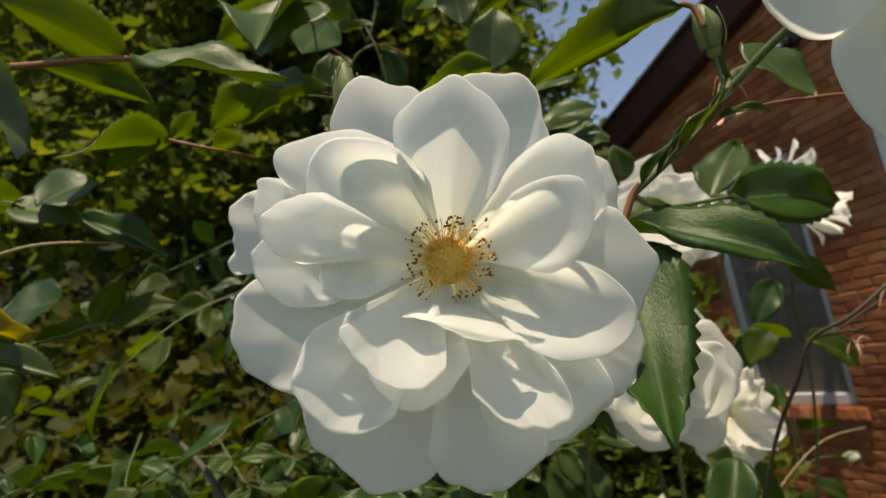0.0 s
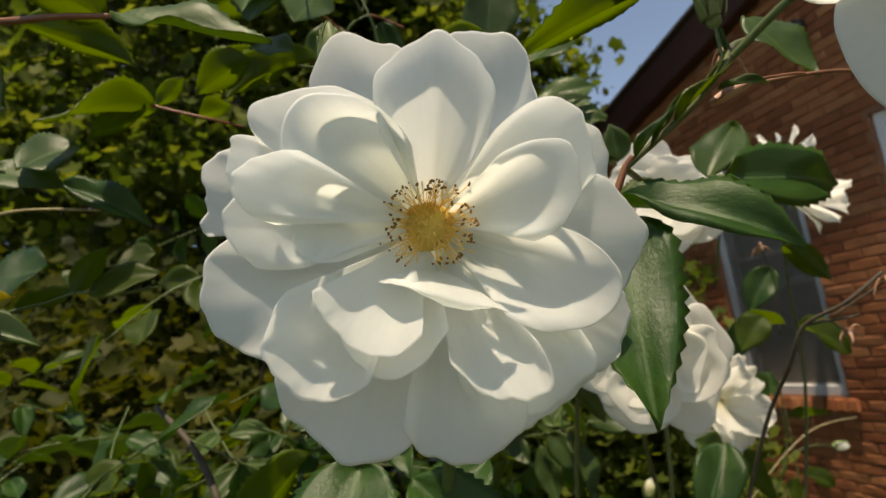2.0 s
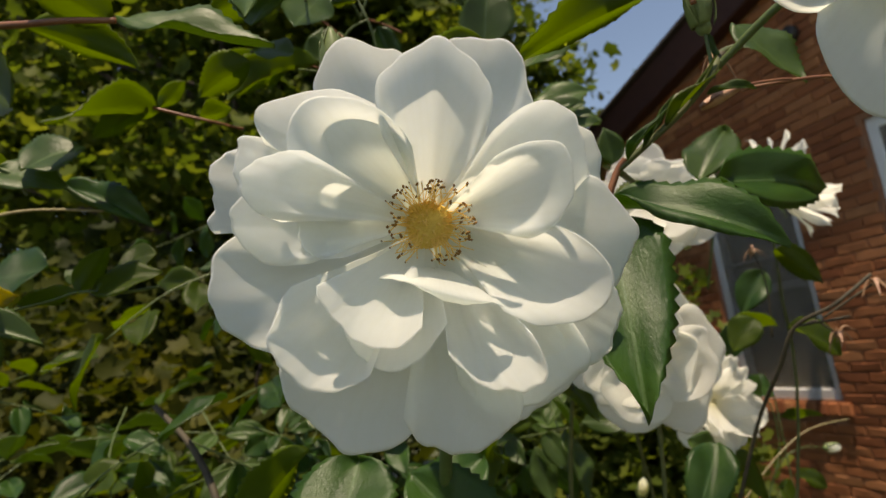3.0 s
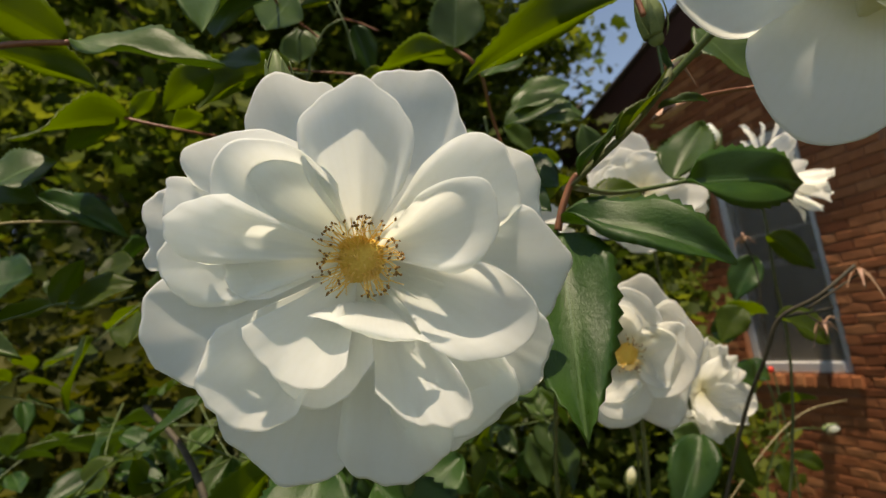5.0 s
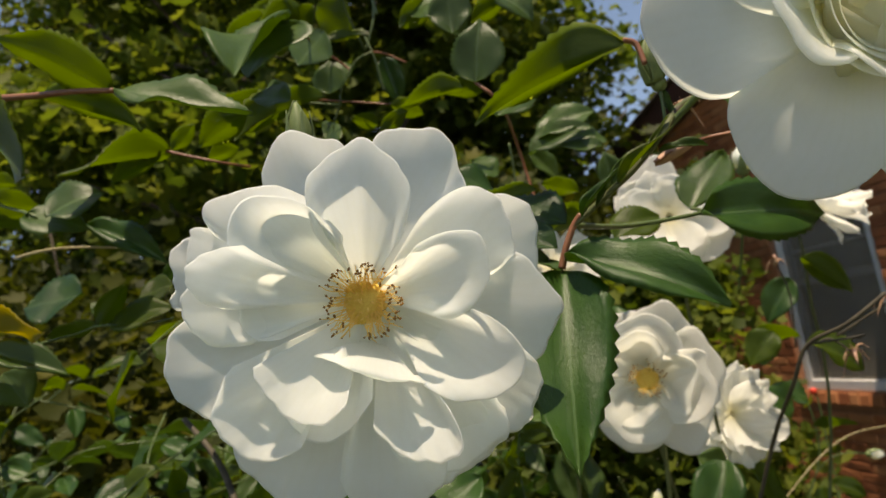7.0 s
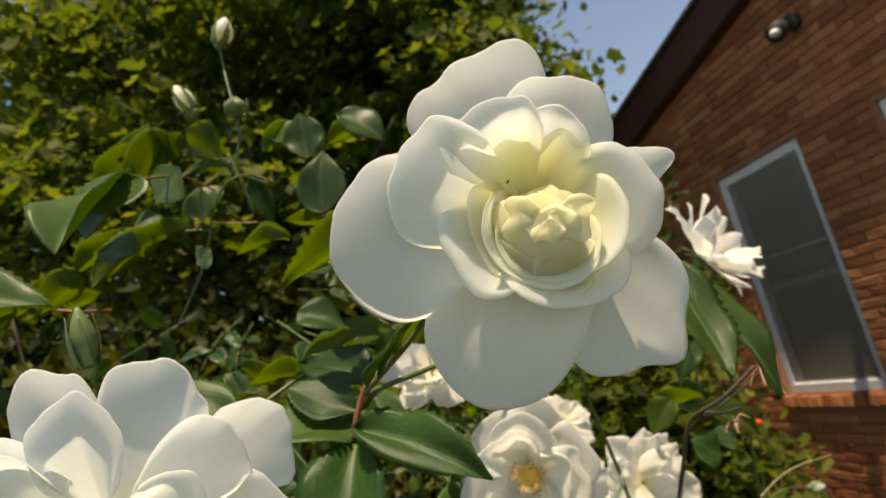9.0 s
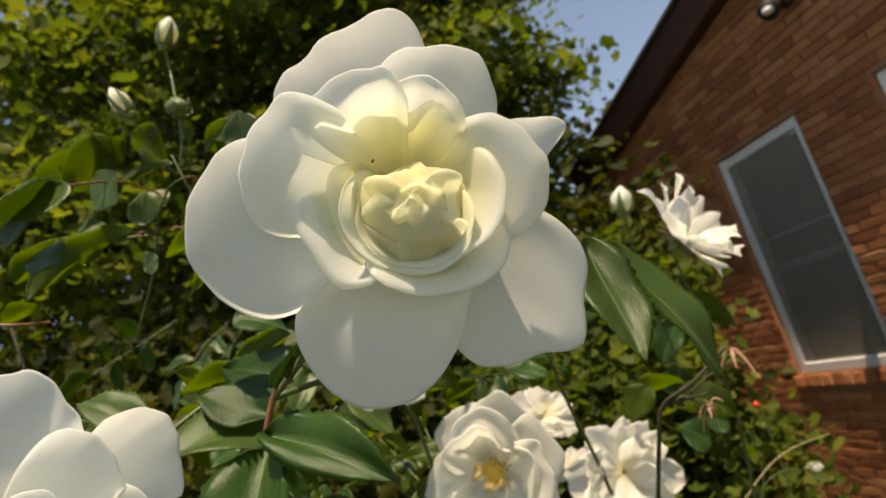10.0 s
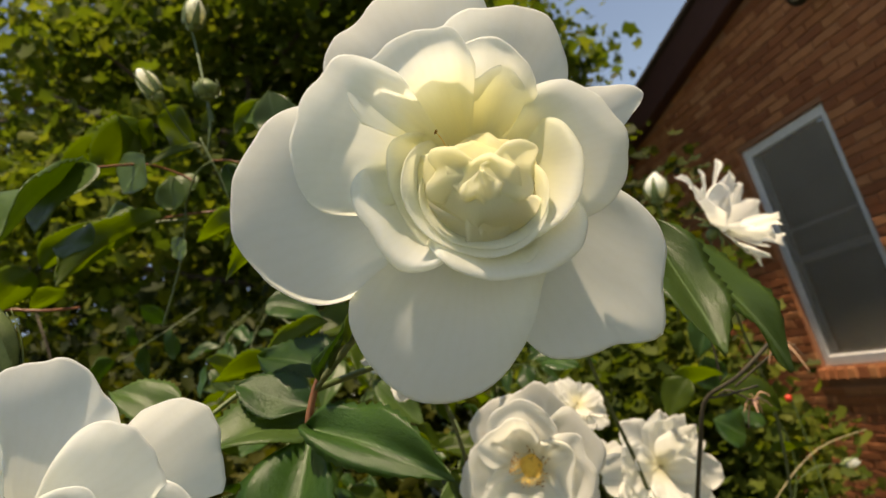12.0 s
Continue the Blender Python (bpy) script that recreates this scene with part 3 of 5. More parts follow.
def bud_petal(flower, u, mat, at, radius, axis, spread, lip, seed, n=16, m=41):
    """A petal closed like a cap over a bud: axis is the way it faces, spread its half angle in degrees, lip lifts its torn rim."""
    rng = np.random.RandomState(seed)
    ph = rng.rand(6) * 6.283
    S, W = np.meshgrid(np.linspace(0.02, 1, n), np.linspace(0, 2 * math.pi, m), indexing="ij")
    torn = 1 + 0.16 * np.sin(2 * W + ph[0]) + 0.10 * np.sin(5 * W + ph[1]) + 0.05 * np.sin(11 * W + ph[2])
    th = radians(spread) * S * torn
    r = radius * (1 + 0.05 * S * np.sin(3 * W + ph[3]) + 0.035 * np.sin(6 * S + 2 * W + ph[4])) + lip * S ** 5 * (1 + 0.7 * np.sin(4 * W + ph[5]))
    z = Vector(axis).normalized()
    x = z.cross(Vector((0.3, 1, 0.1))).normalized()
    y = z.cross(x)
    g = np.stack([r * np.sin(th) * np.cos(W), r * np.sin(th) * np.sin(W), r * np.cos(th)], -1) @ np.array((x, y, z)) + np.array(at)
    v, f = sheet(g * u, 0.00012)
    return piece("petal", mesh_of("petal", v, f, mat), flower)


def fan_petal(flower, u, mat, a, half, reach, zt, zb=-60, belly=0, cup=0, lean=0, roll=10, soft=0.2, r0=26, wave=1.0, nick=1.0, dive=0, at=(0, 0, 0), seed=0, thick=0.00012, n=30, m=45):
    """A petal that fans out from the heart. Lengths in units of u metres: a its direction and half its half spread in degrees, reach the length at even
    steps across it, zb and zt the heights of base and rim, belly swells it halfway, cup lifts its sides, lean tips it sideways, roll turns back the rim over the share soft, dive sinks its two ends, at moves its foot."""
    rng = np.random.RandomState(seed)
    s = np.linspace(0, 1, n)
    s = 0.5 * s + 0.5 * np.sin(s * math.pi / 2)
    q = 0.45 * np.linspace(-1, 1, m) + 0.55 * np.sin(np.linspace(-1, 1, m) * math.pi / 2)
    k = (q + 1) / 2 * (len(reach) - 1)
    i = np.clip(k.astype(int), 0, len(reach) - 2)
    f = k - i
    r = np.array((2 * reach[0] - reach[1], *reach, 2 * reach[-1] - reach[-2]), float)
    p0, p1, p2, p3 = r[i], r[i + 1], r[i + 2], r[i + 3]
    rim = 0.5 * (2 * p1 + (p2 - p0) * f + (2 * p0 - 5 * p1 + 4 * p2 - p3) * f ** 2 + (3 * p1 - p0 - 3 * p2 + p3) * f ** 3)
    wide = float(np.mean(reach))
    ph = rng.rand(12) * 6.283
    jag = rim * nick * (0.006 * np.sin(9 * q + ph[0]) + 0.004 * np.sin(17 * q + ph[1]) + 0.0012 * np.sin(37 * q + ph[2]))
    S, Q = np.meshgrid(s, q, indexing="ij")
    E = np.clip((S - 1 + soft) / soft, 0, 1)
    side = np.clip((np.abs(Q) - 0.78) / 0.22, 0, 1) * np.clip(S * 1.5, 0, 1)
    curl = np.clip(np.sqrt(E ** 2 + 0.5 * side ** 2), 0, 1.2)
    R = r0 + (rim[None] - r0) * S + jag[None] * S ** 10 - abs(roll) * 0.05 * E ** 3
    phi = radians(a) + radians(half) * Q * (1 - 0.30 * (1 - S) ** 2)
    Z = zb + (zt + roll + lean * Q - zb) * S ** 0.9 + belly * 4 * S * (1 - S) + cup * Q ** 2 * S - dive * Q ** 6 * S - roll * curl ** 2
    # soft dents, creases that fan out from the base, a lightly ruffled rim
    amp = wave * wide * 0.009
    for j in range(4):
        Z = Z + amp * S * np.sin((1.3 + 0.9 * j) * (rng.randn() * Q + rng.randn() * 1.5 * S) + ph[3 + j])
    for j in range(4):
        q0, dep = rng.rand() * 1.8 - 0.9, rng.randn() * wide * 0.0015 * wave
        Z = Z + dep * np.exp(-((Q - q0) / 0.10) ** 2) * S ** 1.5
    Z = Z + amp * 0.7 * E * np.sin(5 * Q + ph[8]) + amp * 0.12 * E * np.sin(9 * Q + ph[9])
    g = (np.stack([R * np.cos(phi), R * np.sin(phi), Z], -1) + np.array(at)) * u
    v, f = sheet(g, thick)
    return piece("petal", mesh_of("petal", v, f, mat), flower)


def stamens(flower, u, count, r_in, r_out, z0, z1, seed, size=7.0, disc=50.0):
    """A low golden disc with a ring of bent filaments, each with its anther."""
    rng = np.random.RandomState(seed)
    fv, ff, av, af = [], [], [], []

    def join(verts, faces, v, f):
        o = len(verts)
        verts += v
        faces += [tuple(o + x for x in g) for g in f]
    for i in range(count):
        a = rng.rand() * 2 * math.pi
        inner = rng.rand()
        r = r_in + (r_out - r_in) * inner ** 0.7
        if rng.rand() < 0.10:
            r *= 1.2
        z = z0 + (z1 - z0) * (1.15 - 0.55 * inner + 0.25 * rng.randn())
        b = a + rng.randn() * 0.25
        rb = disc * (0.48 + 0.52 * rng.rand())
        p0 = np.array([math.cos(b) * rb, math.sin(b) * rb, z0 + 4]) * u
        p2 = np.array([math.cos(a) * r, math.sin(a) * r, z]) * u
        p1 = p0 * 0.45 + p2 * 0.55 + np.array([rng.randn() * 4, rng.randn() * 4, 10 + rng.randn() * 4]) * u
        v, f = tube([p0, p1, p2], 1.1 * u, 0.7 * u, 4, 3)
        join(fv, ff, v, f)
        if math.sin(a) < -0.45 and rng.rand() < 0.5:
            continue
        k = size * (0.8 + 0.5 * rng.rand())
        v, f = blob(k * 0.66 * u, k * 0.36 * u, k * 0.30 * u, i, 0.25, 5, 6)
        e = Euler((rng.rand() * 3, rng.rand() * 3, rng.rand() * 6)).to_matrix()
        join(av, af, [e @ Vector(x) + Vector(p2) for x in v], f)
    # the short styles crowd over the disc
    for i in range(count // 3):
        a, r = rng.rand() * 2 * math.pi, disc * 0.85 * math.sqrt(rng.rand())
        p0 = np.array([math.cos(a) * r, math.sin(a) * r, z0 + 2]) * u
        p2 = p0 + np.array([rng.randn() * 5, rng.randn() * 5, 12 + 6 * rng.rand()]) * u
        v, f = tube([p0, (p0 + p2) / 2 + rng.randn(3) * 2 * u, p2], 1.5 * u, 1.9 * u, 5, 2)
        join(fv, ff, v, f)
    v, f = blob(disc * u, disc * u, 10 * u, seed, 0.08, 12, 20)
    heart = piece("receptacle", mesh_of("receptacle", [Vector(x) + Vector((0, 0, z0 * u)) for x in v], f, HEART), flower, "golden heart")
    for nm, v, f, mt in (("stamen_tuft", fv, ff, FILAMENT), ("anther_tuft", av, af, ANTHER)):
        piece(nm, mesh_of(nm, v, f, mt), heart)["kind"] = "stuff"


def calyx(flower, u, z, seed=0, sepals=5, reach=150):
    rng = np.random.RandomState(seed)
    v, f = blob(34 * u, 34 * u, 46 * u, seed, 0.05)
    cup = piece("calyx", mesh_of("calyx", [Vector(x) + Vector((0, 0, (z - 30) * u)) for x in v], f, SEPAL), flower, "green calyx")
    for i in range(sepals):
        g = petal_grid(u, a=i * 72 + rng.rand() * 20, r=reach, w=26, zb=z, zm=z - 5, zt=z - 35, r0=18, taper=0.15, bow=0.1, cup=0.2, n=10, m=7, seed=i)
        v, f = sheet(g, 0.0003)
        piece("sepal", mesh_of("sepal", v, f, SEPAL), cup)


def flower_pose(centre, x, y):
    return frame_at(centre, x, y)


# the wide open rose
U1 = 0.0001095
rose_a = thing("rose_flower", "fully open white rose with a ring of golden stamens", "rose", flower_pose((0.0053, 0.1220, 1.5208), (0.9901, -0.0035, -0.1403), (0.1381, -0.1515, 0.9788)))
F = lambda **k: fan_petal(rose_a, U1, PETAL, **k)
P = lambda **k: petal(rose_a, U1, PETAL, **k)
# outer rows, then the inner ones
F(a=116, half=23, reach=(260, 330, 345, 370, 385, 370, 345, 310, 275), zt=-70, zb=-70, roll=22, soft=0.30, seed=1)
F(a=66, half=24, reach=(260, 305, 330, 360, 375, 365, 350, 335, 260), zt=-78, lean=47, zb=-70, roll=22, soft=0.28, seed=2)
F(a=170, half=12, reach=(375, 395, 405, 410, 395, 390, 395, 405, 390), zt=-38, zb=-75, roll=20, soft=0.30, seed=4)
F(a=164, half=13, reach=(305, 355, 360, 355, 350, 345, 335, 325, 315), zt=10, zb=-70, roll=30, soft=0.35, seed=31)
F(a=128, half=26, reach=(140, 190, 230, 265, 295, 315, 335, 355, 315), zt=33, zb=-65, roll=46, soft=0.38, belly=14, seed=3)
F(a=203, half=22, reach=(300, 355, 375, 390, 390, 390, 370, 345, 325), zt=45, zb=-75, roll=14, soft=0.25, belly=-14, seed=5)
F(a=245, half=23, reach=(360, 390, 405, 410, 420, 430, 415, 390, 335), zt=0, zb=-80, roll=22, belly=-6, soft=0.3, seed=7)
F(a=280, half=18, reach=(345, 385, 390, 405, 410, 400, 390, 380, 345), zt=15, zb=-80, roll=24, belly=-6, soft=0.3, seed=8)
F(a=304, half=19, reach=(350, 365, 380, 380, 380, 380, 380, 375, 340), zt=0, zb=-80, roll=20, belly=-6, soft=0.3, seed=9)
F(a=329, half=14, reach=(365, 390, 395, 395, 390, 385, 380, 365, 325), zt=-25, zb=-75, roll=10, belly=10, soft=0.25, seed=10)
F(a=357, half=22, reach=(355, 365, 375, 385, 395, 380, 355, 335, 305), zt=-80, zb=-70, roll=14, soft=0.25, seed=11)
F(a=25, half=22, reach=(340, 358, 368, 378, 388, 392, 368, 330, 280), zt=-205, zb=-80, roll=16, belly=6, soft=0.3, seed=112)
F(a=32, half=23, reach=(278, 309, 320, 330, 333, 337, 324, 288, 210), zt=-60, lean=25, zb=-65, roll=34, belly=8, soft=0.36, seed=12)
F(a=86, half=32, reach=(150, 235, 268, 290, 314, 292, 272, 248, 165), zt=55, zb=-55, roll=26, belly=8, cup=6, soft=0.30, seed=13)
F(a=140, half=35, reach=(150, 205, 245, 275, 288, 274, 250, 228, 182), zt=65, zb=-52, belly=-22, roll=20, cup=10, soft=0.22, seed=14)
F(a=165, half=15, reach=(235, 260, 280, 300, 315, 310, 305, 285, 245), zt=90, zb=-60, roll=44, soft=0.36, belly=10, seed=15)
F(a=184, half=15, reach=(295, 315, 330, 330, 320, 310, 295, 270, 215), zt=60, zb=-60, roll=30, soft=0.34, belly=6, seed=16)
F(a=188, half=15, reach=(200, 218, 218, 218, 216, 212, 202, 186, 156), zt=60, zb=-50, belly=-26, roll=6, soft=0.15, seed=17)
F(a=17, half=27, reach=(175, 212, 235, 252, 262, 268, 260, 225, 165), zt=40, zb=-50, belly=-12, roll=26, soft=0.24, seed=20)
F(a=335, half=26, reach=(200, 255, 285, 318, 330, 330, 305, 250, 180), zt=50, zb=-60, belly=-52, roll=34, soft=0.22, seed=21)
F(a=303, half=23, reach=(290, 340, 355, 365, 370, 370, 370, 365, 295), zt=0, zb=-70, belly=-10, roll=14, seed=26)
F(a=227, half=22, reach=(250, 290, 320, 335, 340, 335, 330, 305, 265), zt=90, zb=-60, belly=-46, roll=10, soft=0.2, nick=2, seed=25)
F(a=295, half=17, reach=(225, 255, 280, 305, 310, 320, 330, 320, 255), zt=64, zb=-60, belly=-44, roll=10, soft=0.2, nick=2, seed=24)
F(a=256, half=24, reach=(230, 245, 255, 260, 260, 245, 220, 195, 175), zt=55, zb=-55, belly=-30, roll=6, seed=23)
F(a=238, half=28, reach=(215, 215, 220, 225, 225, 225, 220, 200, 175), zt=96, zb=-52, belly=-34, roll=12, soft=0.2, nick=2, seed=22)
# the petal that stands up under the heart and curls over, torn along its rim
P(a=-104, r=140, w=112, at=(44, 4, 0), zb=-46, zm=92, zt=80, r0=90, roll=40, bow=0.02, soft=0.60, corners=((-0.8, -16), (0.8, -22), (0.2, 8)), skew=10, seed=27, taper=0.96, wave=1.8, nick=2.6)
stamens(rose_a, U1, 120, 48, 82, -46, 4, 5, 6.4, 46.0)
calyx(rose_a, U1, -110, 3)
stem(rose_a, [(0, 0, -0.012), (0.002, -0.012, -0.03), (0.004, -0.06, -0.07), (0.0, -0.2, -0.10), (0.0, -0.7, -0.14), (0.02, -1.48, -0.36)], 0.0015, 0.0030, STEM_GREEN)

# the full, cupped rose
U2 = 0.0001065
rose_b = thing("rose_flower", "large cream-white double rose with a cupped folded heart", "rose", flower_pose((0.1170, 0.1097, 1.5645), (0.958, 0.0877, -0.2729), (0.2845, -0.1734, 0.9429)))
F = lambda **k: fan_petal(rose_b, U2, PETAL_CREAM, **k)
P = lambda **k: petal(rose_b, U2, PETAL_CREAM, **k)
# outer petals, then the bowl
F(a=118, half=37, reach=(265, 375, 410, 390, 385, 370, 370, 340, 245), zt=-145, lean=20, zb=-110, roll=24, soft=0.3, seed=41)
F(a=75, half=39, reach=(180, 240, 285, 320, 320, 310, 300, 270, 195), zt=-108, lean=17, zb=-95, roll=14, soft=0.2, seed=42)
F(a=26, half=20, reach=(225, 250, 272, 310, 345, 325, 285, 245, 215), zt=-130, zb=-110, roll=10, seed=43)
F(a=14, half=42, reach=(185, 225, 250, 260, 270, 255, 245, 225, 185), zt=-55, lean=-5, zb=-85, roll=16, soft=0.2, belly=10, seed=44)
F(a=319, half=39, reach=(235, 345, 375, 398, 442, 392, 378, 322, 228), zt=-100, lean=-30, zb=-110, belly=-10, roll=12, soft=0.16, seed=45)
F(a=262, half=47, reach=(215, 335, 375, 405, 405, 360, 295, 225, 185), zt=-19, lean=38, zb=-95, belly=24, roll=22, soft=0.3, seed=46)
F(a=191, half=38, reach=(265, 345, 385, 420, 432, 428, 405, 360, 260), zt=-32, lean=-12, zb=-95, belly=14, roll=48, soft=0.42, seed=47)
F(a=167, half=36, reach=(205, 285, 295, 310, 310, 310, 300, 275, 195), zt=28, lean=-13, zb=-70, belly=6, roll=26, soft=0.3, seed=48)
F(a=126, half=34, reach=(175, 230, 240, 250, 250, 250, 255, 240, 205), zt=27, lean=17, zb=-65, roll=18, belly=-10, soft=0.2, seed=49)
F(a=98, half=47, reach=(165, 195, 220, 225, 210, 205, 205, 195, 175), zt=-15, lean=25, zb=-62, roll=10, belly=-22, soft=0.14, nick=2, seed=50)
F(a=108, half=61, reach=(150, 170, 185, 155, 175, 185, 170, 165, 160), zt=-28, lean=17, zb=-60, roll=5, belly=-30, soft=0.1, nick=1.5, seed=70)
F(a=212, half=46, reach=(100, 196, 216, 212, 208, 212, 206, 176, 120), zt=37, lean=41, zb=-65, belly=-20, roll=24, soft=0.13, dive=60, seed=51)
F(a=294, half=61, reach=(150, 165, 175, 185, 195, 205, 208, 184, 90), zt=45, lean=-45, zb=-65, belly=-18, roll=14, soft=0.1, dive=75, seed=52)
F(a=351, half=58, reach=(135, 145, 155, 165, 170, 175, 170, 160, 130), zt=12, lean=-57, zb=-60, belly=-18, roll=14, soft=0.12, dive=60, seed=54)
F(a=234, half=96, reach=(90, 150, 152, 150, 155, 165, 170, 164, 90), zt=30, lean=10, zb=-60, belly=-26, roll=10, soft=0.12, nick=1, dive=60, seed=58)
F(a=250, half=102, reach=(96, 120, 132, 140, 142, 146, 146, 130, 100), zt=55, lean=-5, zb=-56, belly=-26, roll=10, soft=0.12, nick=1, dive=75, seed=53)
F(a=272, half=98, reach=(88, 104, 120, 130, 132, 136, 130, 114, 92), zt=47, lean=-7, zb=-54, belly=-24, roll=8, soft=0.12, nick=1.2, dive=70, seed=55)
# heart: a blunt bud of petals closed over one another, its torn tips folded out
bud_petal(rose_b, U2, PETAL_CREAM, (4, -40, -24), 80, (0.05, 0.45, 0.9), 78, 6, 61)
bud_petal(rose_b, U2, PETAL_CREAM, (4, -40, -24), 86, (-0.62, 0.15, 0.75), 66, 12, 62)
bud_petal(rose_b, U2, PETAL_CREAM, (4, -40, -24), 90, (0.62, -0.05, 0.75), 72, 12, 63)
bud_petal(rose_b, U2, PETAL_CREAM, (4, -40, -24), 97, (-0.08, -0.62, 0.80), 70, 14, 64)
C = lambda **k: F(r0=4, wave=5.0, nick=3.0, soft=0.3, n=16, m=25, **k)
C(a=196, half=48, reach=(60, 92, 80, 104, 86, 62), zb=66, zt=52, roll=8, at=(6, -2, 0), seed=91)
C(a=348, half=52, reach=(58, 82, 96, 84, 100, 60), zb=68, zt=54, roll=8, at=(-6, -4, 2), seed=92)
C(a=272, half=50, reach=(44, 60, 50, 70, 56, 40), zb=74, zt=64, roll=8, at=(0, -6, 2), seed=93)
stamens(rose_b, U2, 2, 80, 100, -52, -14, 9, 6.0, 60.0)
calyx(rose_b, U2, -120, 4)
to_b = rose_b.matrix_basis.inverted()
stem(rose_b, [(0, 0, -0.012), (-0.001, -0.002, -0.03), to_b @ Vector((0.107, 0.152, 1.572)), to_b @ Vector((0.0955, 0.166, 1.5645)), to_b @ Vector((0.0905, 0.168, 1.5605))], 0.0012, 0.0011, STEM_GREEN)


def small_rose(label, centre, face, size, seed, layers, opening, heart=False, up=(0, 0, 1), ruffle=1.6, broad=1.0):
    """A rose further off: face is the way it looks, size its width in metres, layers the petals in each ring."""
    z = Vector(face).normalized()
    x = Vector(up).cross(z).normalized()
    fl = thing("rose_flower", label, "rose", frame_at(centre, x, z.cross(x)))
    u = size / 760.0
    rng = np.random.RandomState(seed)
    for li, count in enumerate(layers):
        s = 1 - li / (len(layers) + 0.6)
        a0 = rng.rand() * 360
        for i in range(count):
            petal(fl, u, PETAL_FAR, a=a0 + i * 360 / count + rng.randn() * 9, r=380 * (0.35 + 0.65 * s) * (1 + 0.09 * rng.randn()), w=150 * broad * (0.5 + 0.5 * s),
                  zb=-90 + 20 * li, zm=-85 + 18 * li + 20 * rng.randn(), zt=-60 + opening * (li + 0.4) + 30 * rng.randn(), cup=0.10 + 0.14 * rng.rand(), roll=4 + 20 * rng.rand(), soft=0.2, bow=0.14 + 0.14 * rng.rand(), corners=((rng.rand() * 1.4 - 0.7, (20 + 24 * rng.rand()) / broad ** 3),), nick=2.5 / broad,
                  taper=0.62 + 0.28 * rng.rand(), wave=ruffle, seed=seed * 50 + li * 12 + i, n=16, m=19)
    if heart:
        stamens(fl, u, 60, 46, 88, -46, 16, seed, 7.0, 48.0)
    calyx(fl, u, -110, seed)
    foot = Vector((centre[0] * 0.6, centre[1] + 0.15, 0.0))
    back = Vector(centre) - z * size * 0.22
    to = fl.matrix_basis.inverted()
    stem(fl, [to @ (Vector(centre) - z * size * 0.12), to @ back, to @ (back + Vector((0.004, 0.015, -0.06))), to @ (back * 0.85 + foot * 0.15 + Vector((0.03 * rng.randn(), 0.05, 0))), to @ (back * 0.5 + foot * 0.5 + Vector((0.06 * rng.randn(), 0.08, 0))), to @ foot], 0.0007, 0.0018, STEM_DARKGREEN)
    return fl


def open_rose(label, centre, face, size, seed, up=(0, 0, 1)):
    """A bowl of broad petals in three rings round bright stamens."""
    z = Vector(face).normalized()
    x = Vector(up).cross(z).normalized()
    fl = thing("rose_flower", label, "rose", frame_at(centre, x, z.cross(x)))
    u = size / 760.0
    rng = np.random.RandomState(seed)
    for count, reach, zt, half, belly in ((6, 385, -40, 40, -6), (4, 330, 20, 54, -30), (3, 250, 60, 58, -44)):
        a0 = rng.rand() * 360
        for i in range(count):
            rim = tuple(reach * k * (1 + 0.05 * rng.randn()) for k in (0.66, 0.88, 0.97, 1.0, 0.97, 0.88, 0.66))
            fan_petal(fl, u, PETAL_FAR, a=a0 + i * 360 / count + 8 * rng.randn(), half=half, reach=rim, zt=zt + 22 * rng.randn(), belly=belly, roll=14 + 14 * rng.rand(), soft=0.22, wave=1.8, nick=1.6, seed=seed * 40 + count * 7 + i, n=16, m=25)
    stamens(fl, u, 70, 52, 100, -46, 26, seed, 9.0, 56.0)
    calyx(fl, u, -110, seed)
    to = fl.matrix_basis.inverted()
    back = Vector(centre) - z * size * 0.22
    stem(fl, [to @ (Vector(centre) - z * size * 0.10), to @ back, to @ (back + Vector((0.004, 0.02, -0.06))), to @ Vector((0.09, 0.40, 1.1)), to @ Vector((0.06, 0.47, 0.0))], 0.0008, 0.0018, STEM_DARKGREEN)
    return fl


open_rose("open white rose with orange stamens in the shade of a leaf", (0.1060, 0.3207, 1.4790), (-0.28, -0.96, -0.02), 0.076, 11)
small_rose("ragged white rose seen from the side before the brick wall", (0.301, 0.490, 1.585), (0.74, -0.44, 0.44), 0.098, 12, (6, 6, 5), 110, False, ruffle=2.0, broad=0.85)
small_rose("crumpled white rose crowded beside an open one", (0.186, 0.441, 1.438), (0.25, -0.95, 0.12), 0.076, 13, (6, 6, 6, 4), 62, False, ruffle=2.6)
small_rose("small white rose low in the bush", (0.153, 0.506, 1.485), (0.4, -0.7, 0.5), 0.050, 14, (6, 5, 4), 55, False, ruffle=2.2)
small_rose("half-open cream rose low in the bush", (0.159, 0.543, 1.437), (0.1, -0.6, 0.8), 0.040, 15, (5, 5), 120, False)
small_rose("white rose half hidden behind dark leaves", (0.150, 0.375, 1.568), (-0.3, -0.90, 0.10), 0.074, 16, (6, 6, 5), 45, False, ruffle=1.2, broad=1.3)
small_rose("pale rose half hidden by a stem", (0.071, 0.330, 1.545), (0.0, -0.8, 0.5), 0.052, 17, (6, 5, 4), 55, False, ruffle=1.8)

